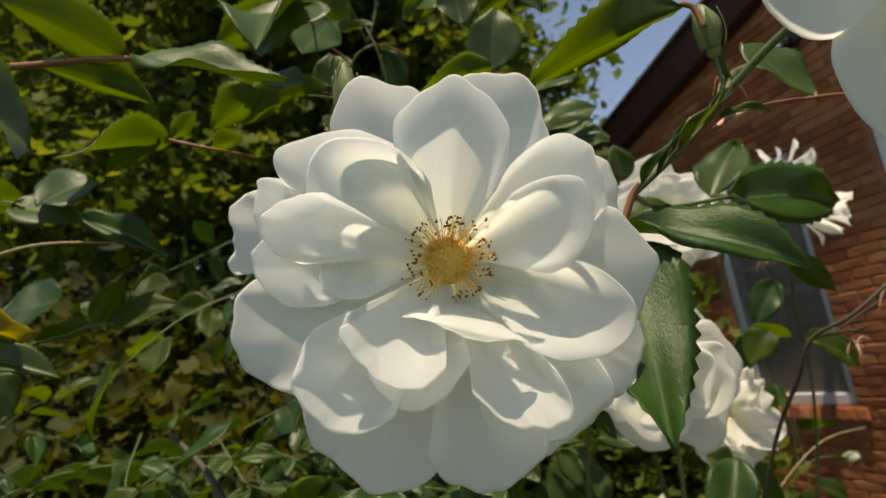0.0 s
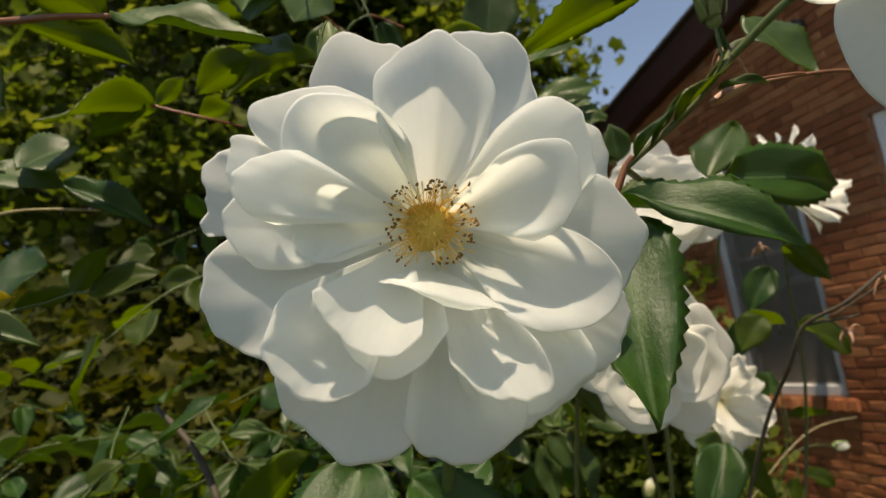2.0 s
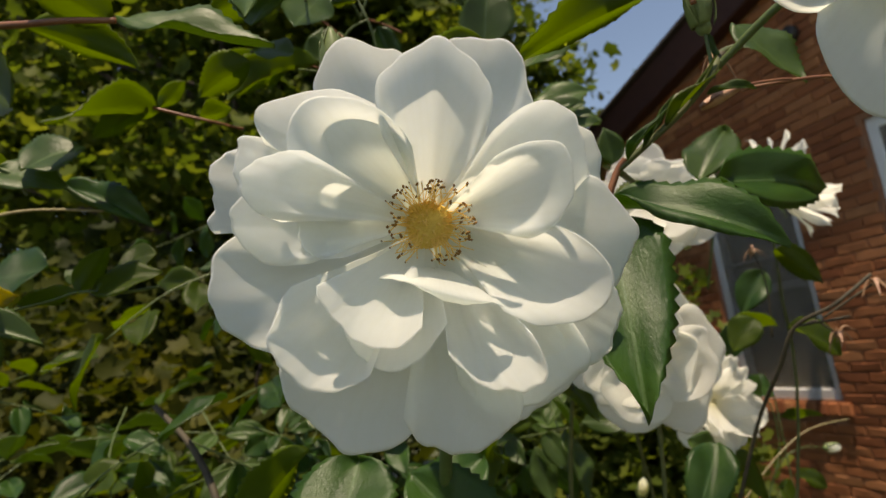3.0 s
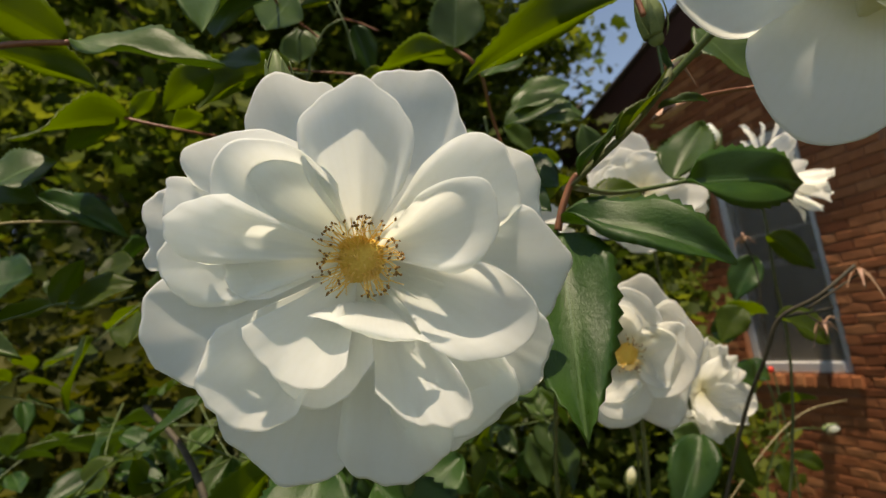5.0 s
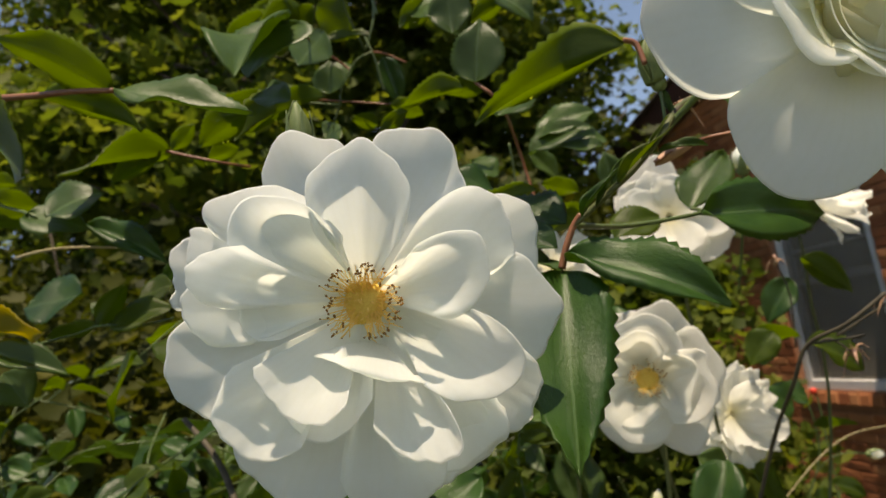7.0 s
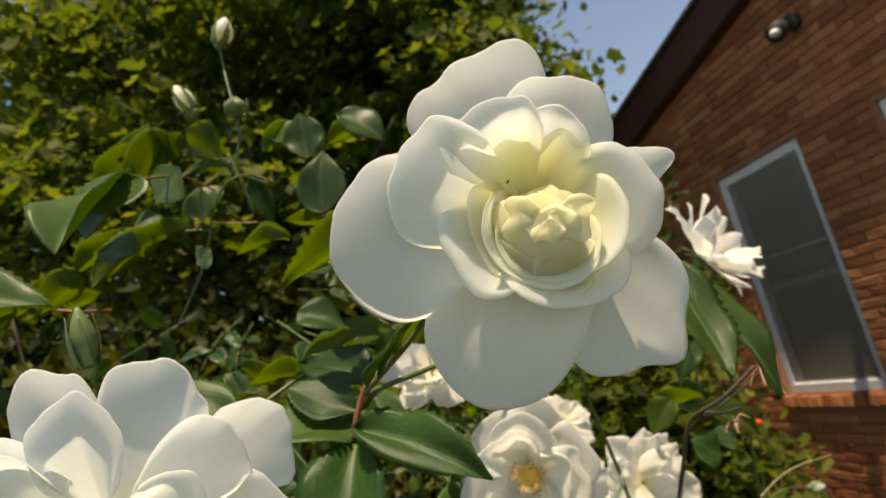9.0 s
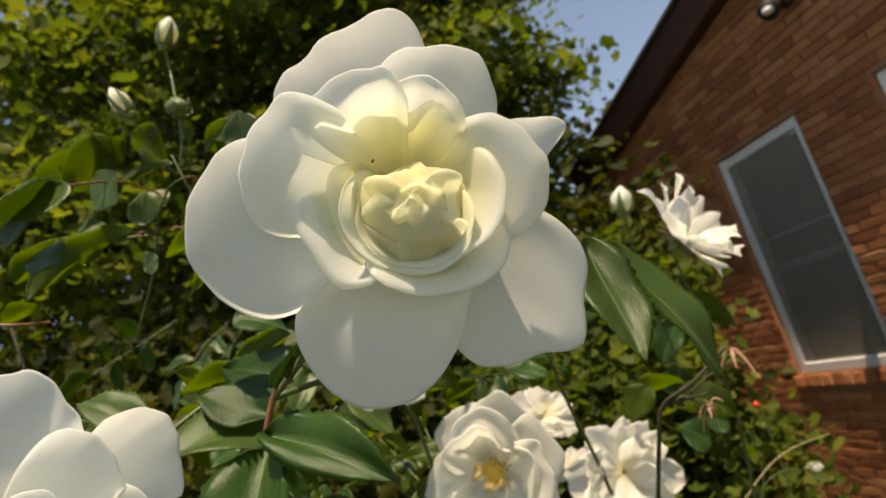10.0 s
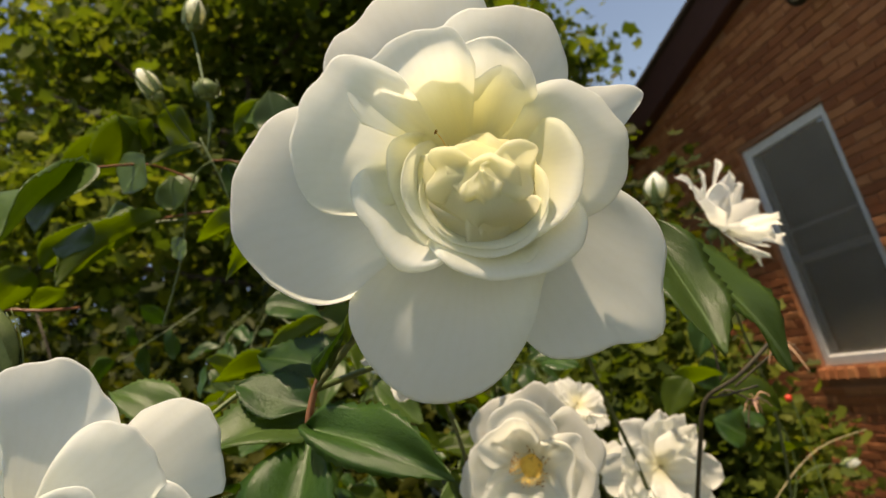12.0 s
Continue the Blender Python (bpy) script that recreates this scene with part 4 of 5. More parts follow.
# ---- leaves of the rose bush ----
def leaf_mesh(variant):
    """A toothed leaf, one unit long and about one wide, folded along the midrib and bent."""
    rng = np.random.RandomState(70 + variant)
    ph = rng.rand(6) * 6.28
    twist = (0.0, 0.0, 0.0, 0.35, -0.4, 0.25, -0.2, 0.3, -0.35)[variant]
    lean = (rng.rand() - 0.5) * 0.16
    variant %= 3
    n, m = 29, 9
    s = np.linspace(0, 1, n)
    q = np.linspace(-1, 1, m)
    S, Q = np.meshgrid(s, q, indexing="ij")
    wide = (0.38, 0.43, 0.48)[variant]
    h = 0.5 * np.clip(np.sin(math.pi * np.clip(S, 0, 1) ** (math.log(0.5) / math.log(wide))), 0, 1) ** 0.82
    h = h * (1 - 0.25 * np.clip((S - 0.7) / 0.3, 0, 1) ** 2)
    tooth = np.where(np.arange(n) % 2 == 0, 1.0, 0.91)[:, None]
    h = np.maximum(h * np.where(np.abs(Q) > 0.9, tooth, 1.0), 0.004)
    X = Q * h
    Y = S - np.where((np.abs(Q) > 0.9) & (np.arange(n)[:, None] % 2 == 1), 0.012, 0.0) * (S > 0.05) * (S < 0.97)
    fold = (0.16, 0.22, 0.12)[variant]
    bend = (-0.10, -0.16, 0.10)[variant]
    Z = fold * np.abs(Q) * h * 2 + bend * (S - 0.35) ** 2 + 0.030 * np.sin(9 * S + ph[0]) * np.abs(Q) + 0.018 * np.sin(3 * Q + 5 * S + ph[1]) + 0.012 * np.sin(17 * S + ph[2]) * Q ** 2 + twist * X * (S - 0.3)
    X = X + lean * S * (1 - S) * 2
    Z = Z - 0.10 * np.abs(Q) ** 3 * h * (1, 1.6, 0.4)[variant]
    v, f = sheet(np.stack([X, Y, Z], -1), 0.006)
    return v, f


LEAF_MESHES = {}
LEAF_USED = []


def leaf(spray, base, tip, width, normal, mat, variant):
    variant += 3 * (len(LEAF_USED) * 7 % 3)
    LEAF_USED.append(variant)
    key = (mat.name, variant)
    if key not in LEAF_MESHES:
        v, f = leaf_mesh(variant)
        LEAF_MESHES[key] = mesh_of("leaf", v, f, mat)
    y = Vector(tip) - Vector(base)
    ob = new("leaf", LEAF_MESHES[key])
    ob.parent = spray
    x = y.cross(Vector(normal)).normalized()
    z = x.cross(y).normalized()
    m = Matrix((x, y.normalized(), z)).transposed().to_4x4()
    ob.matrix_basis = Matrix.Translation(base) @ m @ Matrix.Diagonal((width, y.length, y.length, 1))
    return ob


spray = thing("rose_branch", "glossy dark green rose leaves on a reddish stalk", "rose branch")
leaf(spray, (0.0547, 0.1719, 1.5263), (0.0463, 0.1419, 1.4755), 0.0275, (-0.04, -0.86, 0.51), LEAF_DEEP, 0)
leaf(spray, (0.0560, 0.1707, 1.5295), (0.0920, 0.1510, 1.5112), 0.0180, (0.02, -0.73, 0.68), LEAF_DEEP, 1)
leaf(spray, (0.0557, 0.1816, 1.5334), (0.0335, 0.1839, 1.5453), 0.0185, (0.24, -0.77, 0.59), LEAF_DEEP, 2)
leaf(spray, (0.0611, 0.1898, 1.5426), (0.0336, 0.2071, 1.5551), 0.0203, (-0.09, -0.67, 0.74), LEAF_DEEP, 0)
leaf(spray, (0.0533, 0.1878, 1.5310), (0.0291, 0.1640, 1.5308), 0.0293, (0.41, -0.43, 0.80), LEAF_GREY, 1)
stem(spray, [(0.0549, 0.1729, 1.5264), (0.0568, 0.1723, 1.5316), (0.0602, 0.1716, 1.5379), (0.0627, 0.1704, 1.5406)], .0011, .0009, STEM_RED)
stem(spray, [(0.0602, 0.1716, 1.5379), (0.0695, 0.1683, 1.5439), (0.0789, 0.1649, 1.5503), (0.0881, 0.1632, 1.5588), (0.0967, 0.1725, 1.5679), (0.1087, 0.1824, 1.5737)], .0009, .0011, STEM_DARKGREEN)
leaf(spray, (0.0622, 0.1685, 1.5398), (0.0749, 0.1635, 1.5517), 0.0033, (-0.61, -0.72, 0.34), LEAF_DEEP, 1)
leaf(spray, (0.0668, 0.1674, 1.5416), (0.0779, 0.1652, 1.5548), 0.0023, (-0.50, -0.82, 0.29), LEAF_GREY, 2)
leaf(spray, (0.0729, 0.1640, 1.5470), (0.0900, 0.1611, 1.5596), 0.0039, (-0.46, -0.76, 0.46), LEAF_YOUNG, 0)
leaf(spray, (0.0824, 0.1648, 1.5521), (0.0902, 0.1626, 1.5636), 0.0023, (-0.51, -0.84, 0.19), LEAF_YOUNG, 1)
leaf(spray, (0.0931, 0.1688, 1.5636), (0.0907, 0.1674, 1.5738), 0.0029, (0.27, -0.96, -0.08), LEAF_DEEP, 2)
leaf(spray, (0.0859, 0.1638, 1.5536), (0.0989, 0.1624, 1.5534), 0.0032, (-0.07, -0.72, 0.69), LEAF_GREY, 1)
stem(spray, [(0.0884, 0.1642, 1.5591), (0.0946, 0.1696, 1.5657), (0.1015, 0.1775, 1.5702), (0.1087, 0.1824, 1.5737)], .0012, .0009, STEM_DARK)
spray = thing("rose_branch", "pale and dark rose leaves before the brick wall", "rose branch")
leaf(spray, (0.1210, 0.2420, 1.5462), (0.1840, 0.2675, 1.5421), 0.0290, (0.10, -0.97, 0.20), LEAF_DEEP, 0)
leaf(spray, (0.1260, 0.2651, 1.5523), (0.1523, 0.2836, 1.5798), 0.0240, (-0.46, -0.84, 0.31), LEAF_GREY, 0)
leaf(spray, (0.0962, 0.2870, 1.5475), (0.1216, 0.2959, 1.5579), 0.0235, (-0.02, -0.73, 0.68), LEAF_YOUNG, 1)
stem(spray, [(0.0602, 0.1716, 1.5379), (0.0894, 0.2259, 1.5433), (0.1210, 0.2420, 1.5462), (0.1260, 0.2651, 1.5523)], .0010, .0007, STEM_GREEN)
spray = thing("rose_branch", "young yellow-green rose leaf beside a bud", "rose branch")
leaf(spray, (0.0813, 0.1601, 1.5857), (0.0382, 0.1861, 1.5796), 0.0186, (0.17, 0.48, 0.86), LEAF_YOUNG, 1)
leaf(spray, (0.0462, 0.2030, 1.5852), (0.0683, 0.1926, 1.5959), 0.0292, (-0.56, -0.61, 0.56), LEAF_GREY, 2)
leaf(spray, (0.0370, 0.2160, 1.6044), (0.0102, 0.2345, 1.6075), 0.0118, (0.36, 0.38, 0.85), LEAF_YOUNG, 0)
stem(spray, [(0.0813, 0.1601, 1.5857), (0.0847, 0.1603, 1.5841), (0.0856, 0.1593, 1.5775)], .0008, .0008, STEM_RED)
spray = thing("rose_branch", "grey-green leaves in the upper part of the bush", "rose branch")
leaf(spray, (0.0438, 0.2585, 1.6221), (0.0500, 0.2563, 1.6512), 0.0257, (-0.22, -0.97, -0.03), LEAF_GREY, 0)
leaf(spray, (0.0378, 0.2848, 1.6600), (0.0385, 0.2853, 1.6851), 0.0227, (-0.02, -1.00, 0.02), LEAF_GREY, 2)
leaf(spray, (0.0577, 0.2819, 1.6786), (0.0790, 0.2838, 1.6607), 0.0248, (0.43, -0.79, 0.43), LEAF_GREY, 1)
leaf(spray, (0.0186, 0.3007, 1.6814), (0.0305, 0.2994, 1.6900), 0.0308, (-0.43, -0.77, 0.47), LEAF_GREY, 0)
leaf(spray, (0.0662, 0.2926, 1.6775), (0.0473, 0.2936, 1.6687), 0.0137, (-0.30, 0.61, 0.73), LEAF_YOUNG, 1)
leaf(spray, (0.0463, 0.2622, 1.6188), (0.0252, 0.2607, 1.6236), 0.0120, (0.15, 0.56, 0.81), LEAF_YOUNG, 2)
stem(spray, [(0.0438, 0.2585, 1.6221), (0.0531, 0.2635, 1.6127), (0.0637, 0.3339, 1.6185), (0.0694, 0.3407, 1.5831), (0.0705, 0.3247, 1.5594)], .0009, .0008, STEM_RED)
stem(spray, [(0.0601, 0.3343, 1.6159), (0.0604, 0.3378, 1.5970), (0.0575, 0.3412, 1.5785)], .0007, .0006, STEM_GREEN)
spray = thing("rose_branch", "shoot with buds and pale leaves", "rose branch")
leaf(spray, (-0.0422, 0.1943, 1.6149), (-0.0367, 0.2508, 1.6622), 0.0303, (0.01, -0.64, 0.77), LEAF_GREY, 1)
leaf(spray, (-0.0777, 0.2672, 1.6279), (-0.0550, 0.2845, 1.6475), 0.0166, (-0.74, 0.26, 0.62), LEAF_YOUNG, 0)
leaf(spray, (-0.0613, 0.2943, 1.6485), (-0.0448, 0.2993, 1.6520), 0.0363, (0.06, -0.70, 0.71), LEAF_GREY, 2)
leaf(spray, (-0.0309, 0.3090, 1.6511), (-0.0291, 0.3076, 1.6696), 0.0199, (-0.10, -0.99, -0.06), LEAF_GREY, 0)
leaf(spray, (-0.0598, 0.3080, 1.6847), (-0.0480, 0.3036, 1.7105), 0.0292, (-0.32, 0.90, 0.30), LEAF_YOUNG, 1)
leaf(spray, (-0.0396, 0.3172, 1.6933), (-0.0471, 0.3144, 1.7070), 0.0226, (0.42, 0.82, 0.39), LEAF_YOUNG, 2)
leaf(spray, (-0.0548, 0.3158, 1.6987), (-0.0840, 0.2978, 1.6815), 0.0287, (-0.62, 0.32, 0.72), LEAF_YOUNG, 0)
leaf(spray, (-0.0002, 0.3127, 1.6683), (0.0049, 0.3178, 1.6416), 0.0156, (0.25, -0.96, -0.14), LEAF_DEEP, 1)
leaf(spray, (-0.0321, 0.2988, 1.6467), (-0.0716, 0.2624, 1.6200), 0.0193, (-0.65, 0.15, 0.75), LEAF_YOUNG, 1)
leaf(spray, (-0.0298, 0.2366, 1.6530), (-0.0461, 0.2210, 1.6263), 0.0428, (-0.10, -0.83, 0.55), LEAF_GREY, 0)
leaf(spray, (-0.0232, 0.2746, 1.6681), (-0.0379, 0.2771, 1.6532), 0.0484, (-0.49, -0.80, 0.35), LEAF_GREY, 2)
leaf(spray, (-0.0034, 0.2944, 1.6731), (-0.0314, 0.2939, 1.6732), 0.0055, (-0.01, 0.55, 0.83), LEAF_YOUNG, 1)
leaf(spray, (-0.0411, 0.3177, 1.7079), (-0.0584, 0.2929, 1.6756), 0.0321, (-0.90, 0.08, 0.42), LEAF_YOUNG, 2)
leaf(spray, (-0.0327, 0.3177, 1.7088), (-0.0177, 0.3221, 1.6869), 0.0268, (0.44, 0.78, 0.45), LEAF_YOUNG, 0)
leaf(spray, (-0.0216, 0.3166, 1.6613), (-0.0298, 0.3146, 1.6715), 0.0169, (0.52, -0.81, 0.26), LEAF_GREY, 1)
stem(spray, [(-0.0024, 0.3112, 1.6488), (-0.0036, 0.3089, 1.6610), (-0.0053, 0.3073, 1.6697), (-0.0095, 0.3094, 1.6850)], .0006, .0005, STEM_GREEN)
stem(spray, [(-0.0053, 0.3073, 1.6697), (-0.0151, 0.3077, 1.6657), (-0.0249, 0.3100, 1.6521), (-0.0277, 0.3115, 1.6434), (-0.0434, 0.3292, 1.6278), (-0.0824, 0.3727, 1.6071)], .0006, .0006, STEM_GREEN)
stem(spray, [(-0.0053, 0.3073, 1.6697), (0.0015, 0.3126, 1.6696), (0.0114, 0.3140, 1.6636)], .0006, .0005, STEM_RED)
stem(spray, [(-0.0260, 0.3113, 1.6447), (-0.0411, 0.3055, 1.6464), (-0.0532, 0.2953, 1.6445)], .0008, .0006, STEM_GREEN)
stem(spray, [(-0.0185, 0.3112, 1.6633), (-0.0233, 0.3102, 1.6683), (-0.0323, 0.2940, 1.6722), (-0.0278, 0.2370, 1.6512)], .0006, .0006, STEM_RED)
stem(spray, [(0.0035, 0.3205, 1.6434), (-0.0250, 0.3187, 1.6497), (-0.0371, 0.2990, 1.6452)], .0005, .0005, STEM_RED)
spray = thing("rose_branch", "yellow-green rose leaves on a reddish shoot", "rose branch")
leaf(spray, (-0.0781, 0.1806, 1.6087), (-0.1066, 0.1695, 1.6281), 0.0210, (0.24, 0.64, 0.73), LEAF_YOUNG, 0)
leaf(spray, (-0.1064, 0.1866, 1.6139), (-0.0746, 0.1950, 1.6005), 0.0158, (0.18, 0.59, 0.79), LEAF_YOUNG, 1)
leaf(spray, (-0.0734, 0.1743, 1.6046), (-0.0292, 0.1718, 1.5865), 0.0199, (0.21, -0.75, 0.62), LEAF_GREY, 2)
leaf(spray, (-0.0478, 0.2202, 1.6109), (-0.0675, 0.2207, 1.5998), 0.0165, (-0.37, 0.63, 0.69), LEAF_YOUNG, 1)
leaf(spray, (-0.0344, 0.2396, 1.6214), (-0.0507, 0.2385, 1.6240), 0.0237, (0.16, -0.72, 0.67), LEAF_GREY, 0)
stem(spray, [(-0.1333, 0.1849, 1.6163), (-0.1204, 0.1838, 1.6144), (-0.1051, 0.1818, 1.6118), (-0.0902, 0.1798, 1.6098), (-0.0759, 0.1789, 1.6072)], .0013, .0009, STEM_RED)
spray = thing("rose_branch", "small yellow-green leaves on a thin red stalk", "rose branch")
leaf(spray, (-0.0963, 0.2577, 1.6144), (-0.1233, 0.2181, 1.5983), 0.0226, (-0.49, -0.02, 0.87), LEAF_YOUNG, 0)
leaf(spray, (-0.0981, 0.2527, 1.6135), (-0.1195, 0.2482, 1.6015), 0.0144, (-0.50, 0.54, 0.68), LEAF_YOUNG, 1)
leaf(spray, (-0.0953, 0.2577, 1.6147), (-0.0825, 0.2551, 1.6239), 0.0089, (-0.33, 0.69, 0.65), LEAF_YOUNG, 2)
leaf(spray, (-0.0800, 0.2592, 1.6089), (-0.0686, 0.2690, 1.6155), 0.0124, (-0.61, 0.19, 0.77), LEAF_YOUNG, 0)
leaf(spray, (-0.1264, 0.1761, 1.6089), (-0.1002, 0.1711, 1.5809), 0.0336, (0.63, 0.61, 0.48), LEAF_YOUNG, 1)
leaf(spray, (-0.0866, 0.2590, 1.6082), (-0.0814, 0.2596, 1.6053), 0.0071, (0.33, 0.61, 0.72), LEAF_YOUNG, 1)
stem(spray, [(-0.0974, 0.2556, 1.6144), (-0.0866, 0.2567, 1.6101), (-0.0740, 0.2599, 1.6061), (-0.0649, 0.2705, 1.6056)], .0007, .0006, STEM_RED)
spray = thing("rose_branch", "curled pale leaves in the shade", "rose branch")
leaf(spray, (-0.1376, 0.2311, 1.5861), (-0.1180, 0.2389, 1.5957), 0.0343, (-0.04, -0.74, 0.67), LEAF_GREY, 1)
leaf(spray, (-0.1507, 0.2381, 1.5896), (-0.1257, 0.2404, 1.5814), 0.0227, (0.27, -0.73, 0.63), LEAF_GREY, 0)
leaf(spray, (-0.1702, 0.2456, 1.6019), (-0.1506, 0.2476, 1.5942), 0.0166, (0.24, 0.58, 0.78), LEAF_YOUNG, 2)
leaf(spray, (-0.1378, 0.2592, 1.5876), (-0.1004, 0.2538, 1.5663), 0.0144, (0.22, -0.78, 0.59), LEAF_DEEP, 1)
leaf(spray, (-0.1675, 0.2664, 1.5985), (-0.1941, 0.2650, 1.5988), 0.0168, (-0.02, 0.55, 0.84), LEAF_YOUNG, 0)
leaf(spray, (-0.1728, 0.2640, 1.6139), (-0.1934, 0.2624, 1.6186), 0.0108, (0.14, 0.56, 0.82), LEAF_YOUNG, 0)
stem(spray, [(-0.1775, 0.2451, 1.6031), (-0.1636, 0.2465, 1.5971), (-0.1467, 0.2384, 1.5889), (-0.1461, 0.2493, 1.5826)], .0006, .0006, STEM_GREEN)
stem(spray, [(-0.1786, 0.2682, 1.5804), (-0.1585, 0.2593, 1.5794), (-0.1432, 0.2601, 1.5785), (-0.1232, 0.2616, 1.5752)], .0007, .0005, STEM_PALE)
spray = thing("rose_branch", "folded bright green leaves and one yellowing leaf", "rose branch")
leaf(spray, (-0.1275, 0.2458, 1.5400), (-0.1132, 0.2444, 1.5563), 0.0111, (-0.46, 0.76, 0.47), LEAF_YOUNG, 1)
leaf(spray, (-0.1216, 0.2462, 1.5395), (-0.0960, 0.2468, 1.5449), 0.0196, (-0.12, -0.73, 0.67), LEAF_YOUNG, 0)
leaf(spray, (-0.1275, 0.2458, 1.5405), (-0.1500, 0.2450, 1.5377), 0.0105, (-0.12, 0.55, 0.82), LEAF_YOUNG, 2)
leaf(spray, (-0.1760, 0.2325, 1.5462), (-0.1357, 0.2253, 1.5393), 0.0200, (0.23, 0.53, 0.82), LEAF_YELLOW, 0)
leaf(spray, (-0.1357, 0.2646, 1.5475), (-0.1411, 0.2636, 1.5535), 0.0081, (0.50, -0.81, 0.31), LEAF_GREY, 0)
leaf(spray, (-0.1661, 0.2343, 1.5361), (-0.1360, 0.2376, 1.5229), 0.0152, (0.34, -0.73, 0.59), LEAF_GREY, 1)
leaf(spray, (-0.1693, 0.2455, 1.5272), (-0.1611, 0.2479, 1.5121), 0.0195, (0.47, -0.88, 0.11), LEAF_GREY, 0)
leaf(spray, (-0.1244, 0.2744, 1.5544), (-0.1080, 0.2749, 1.5570), 0.0220, (-0.09, -0.73, 0.68), LEAF_YOUNG, 2)
stem(spray, [(-0.1521, 0.2450, 1.5368), (-0.1374, 0.2456, 1.5385), (-0.1263, 0.2459, 1.5403), (-0.1111, 0.2470, 1.5378), (-0.1012, 0.2573, 1.5399)], .0006, .0006, STEM_GREEN)
spray = thing("rose_branch", "large dark leaves deep in the shade", "rose branch")
leaf(spray, (-0.1741, 0.3107, 1.5664), (-0.2050, 0.3097, 1.5624), 0.0405, (-0.06, -0.73, 0.69), LEAF_DEEP, 2)
leaf(spray, (0.0263, 0.2486, 1.5795), (0.0459, 0.2514, 1.5672), 0.0208, (0.43, -0.75, 0.51), LEAF_DEEP, 0)
leaf(spray, (-0.0227, 0.1895, 1.4711), (-0.0302, 0.1623, 1.4452), 0.0294, (0.01, -0.69, 0.72), LEAF_DEEP, 0)
leaf(spray, (-0.0103, 0.2116, 1.4615), (0.0178, 0.1973, 1.4277), 0.0285, (0.18, -0.84, 0.51), LEAF_DEEP, 1)
leaf(spray, (-0.0425, 0.2186, 1.4732), (-0.0660, 0.2103, 1.4505), 0.0210, (-0.67, 0.55, 0.50), LEAF_YOUNG, 1)
leaf(spray, (-0.0110, 0.2326, 1.4558), (0.0007, 0.2374, 1.4242), 0.0163, (0.38, 0.88, 0.28), LEAF_YOUNG, 2)
leaf(spray, (0.0175, 0.2955, 1.4491), (-0.0093, 0.2755, 1.4372), 0.0268, (0.13, -0.63, 0.76), LEAF_DEEP, 2)
leaf(spray, (0.1509, 0.3658, 1.4264), (0.1218, 0.3491, 1.3890), 0.0277, (-0.17, -0.85, 0.51), LEAF_DEEP, 0)
leaf(spray, (0.1416, 0.3855, 1.4266), (0.1583, 0.3891, 1.4054), 0.0263, (0.50, -0.83, 0.25), LEAF_GREY, 1)
leaf(spray, (0.1967, 0.4623, 1.4015), (0.2179, 0.4685, 1.3623), 0.0208, (0.47, -0.88, 0.11), LEAF_YOUNG, 0)
stem(spray, [(-0.1510, 0.3621, 1.4927), (-0.1266, 0.3463, 1.4684), (-0.1113, 0.3308, 1.4390), (-0.1112, 0.3258, 1.4007)], .0016, .0022, STEM_DARK)
spray = thing("rose_branch", "small leaves between the open rose and the buds", "rose branch")
leaf(spray, (0.0763, 0.3368, 1.6159), (0.1097, 0.3366, 1.6296), 0.0259, (-0.25, -0.75, 0.61), LEAF_GREY, 1)
leaf(spray, (0.0904, 0.3377, 1.6143), (0.1148, 0.3394, 1.6109), 0.0252, (0.14, -0.72, 0.68), LEAF_GREY, 0)
leaf(spray, (0.0838, 0.2825, 1.5713), (0.0667, 0.2809, 1.5773), 0.0128, (0.22, 0.58, 0.79), LEAF_YOUNG, 2)
leaf(spray, (0.0701, 0.3360, 1.6081), (0.1022, 0.3249, 1.6182), 0.0257, (-0.42, -0.65, 0.63), LEAF_GREY, 1)
leaf(spray, (0.1092, 0.3278, 1.6034), (0.0802, 0.3265, 1.6062), 0.0174, (0.10, -0.72, 0.69), LEAF_GREY, 2)
leaf(spray, (0.0504, 0.3176, 1.5950), (0.0368, 0.3155, 1.6044), 0.0202, (0.45, -0.75, 0.48), LEAF_GREY, 0)
leaf(spray, (0.0325, 0.2624, 1.5605), (0.0608, 0.2821, 1.5684), 0.0214, (0.21, -0.60, 0.77), LEAF_YOUNG, 1)
leaf(spray, (0.0683, 0.2845, 1.5568), (0.0882, 0.2836, 1.5644), 0.0171, (-0.26, 0.60, 0.76), LEAF_YOUNG, 0)
leaf(spray, (0.1061, 0.3124, 1.5766), (0.1047, 0.3088, 1.5955), 0.0151, (0.10, -0.98, -0.18), LEAF_GREY, 1)
leaf(spray, (0.0509, 0.2825, 1.5646), (0.0192, 0.2631, 1.5551), 0.0196, (0.17, -0.63, 0.75), LEAF_YOUNG, 2)
leaf(spray, (-0.0352, 0.3425, 1.5575), (-0.0461, 0.3399, 1.5700), 0.0144, (0.52, -0.80, 0.28), LEAF_GREY, 0)
leaf(spray, (0.0722, 0.3551, 1.6153), (0.0879, 0.3591, 1.5964), 0.0193, (0.53, -0.81, 0.27), LEAF_GREY, 1)
leaf(spray, (-0.0281, 0.3083, 1.6332), (-0.0366, 0.3092, 1.6270), 0.0267, (-0.43, -0.77, 0.47), LEAF_GREY, 2)
leaf(spray, (0.0010, 0.2986, 1.6351), (0.0173, 0.3006, 1.6270), 0.0138, (0.30, 0.60, 0.74), LEAF_YOUNG, 2)
leaf(spray, (-0.0075, 0.3094, 1.6302), (-0.0218, 0.3081, 1.6353), 0.0122, (0.22, 0.58, 0.79), LEAF_YOUNG, 0)
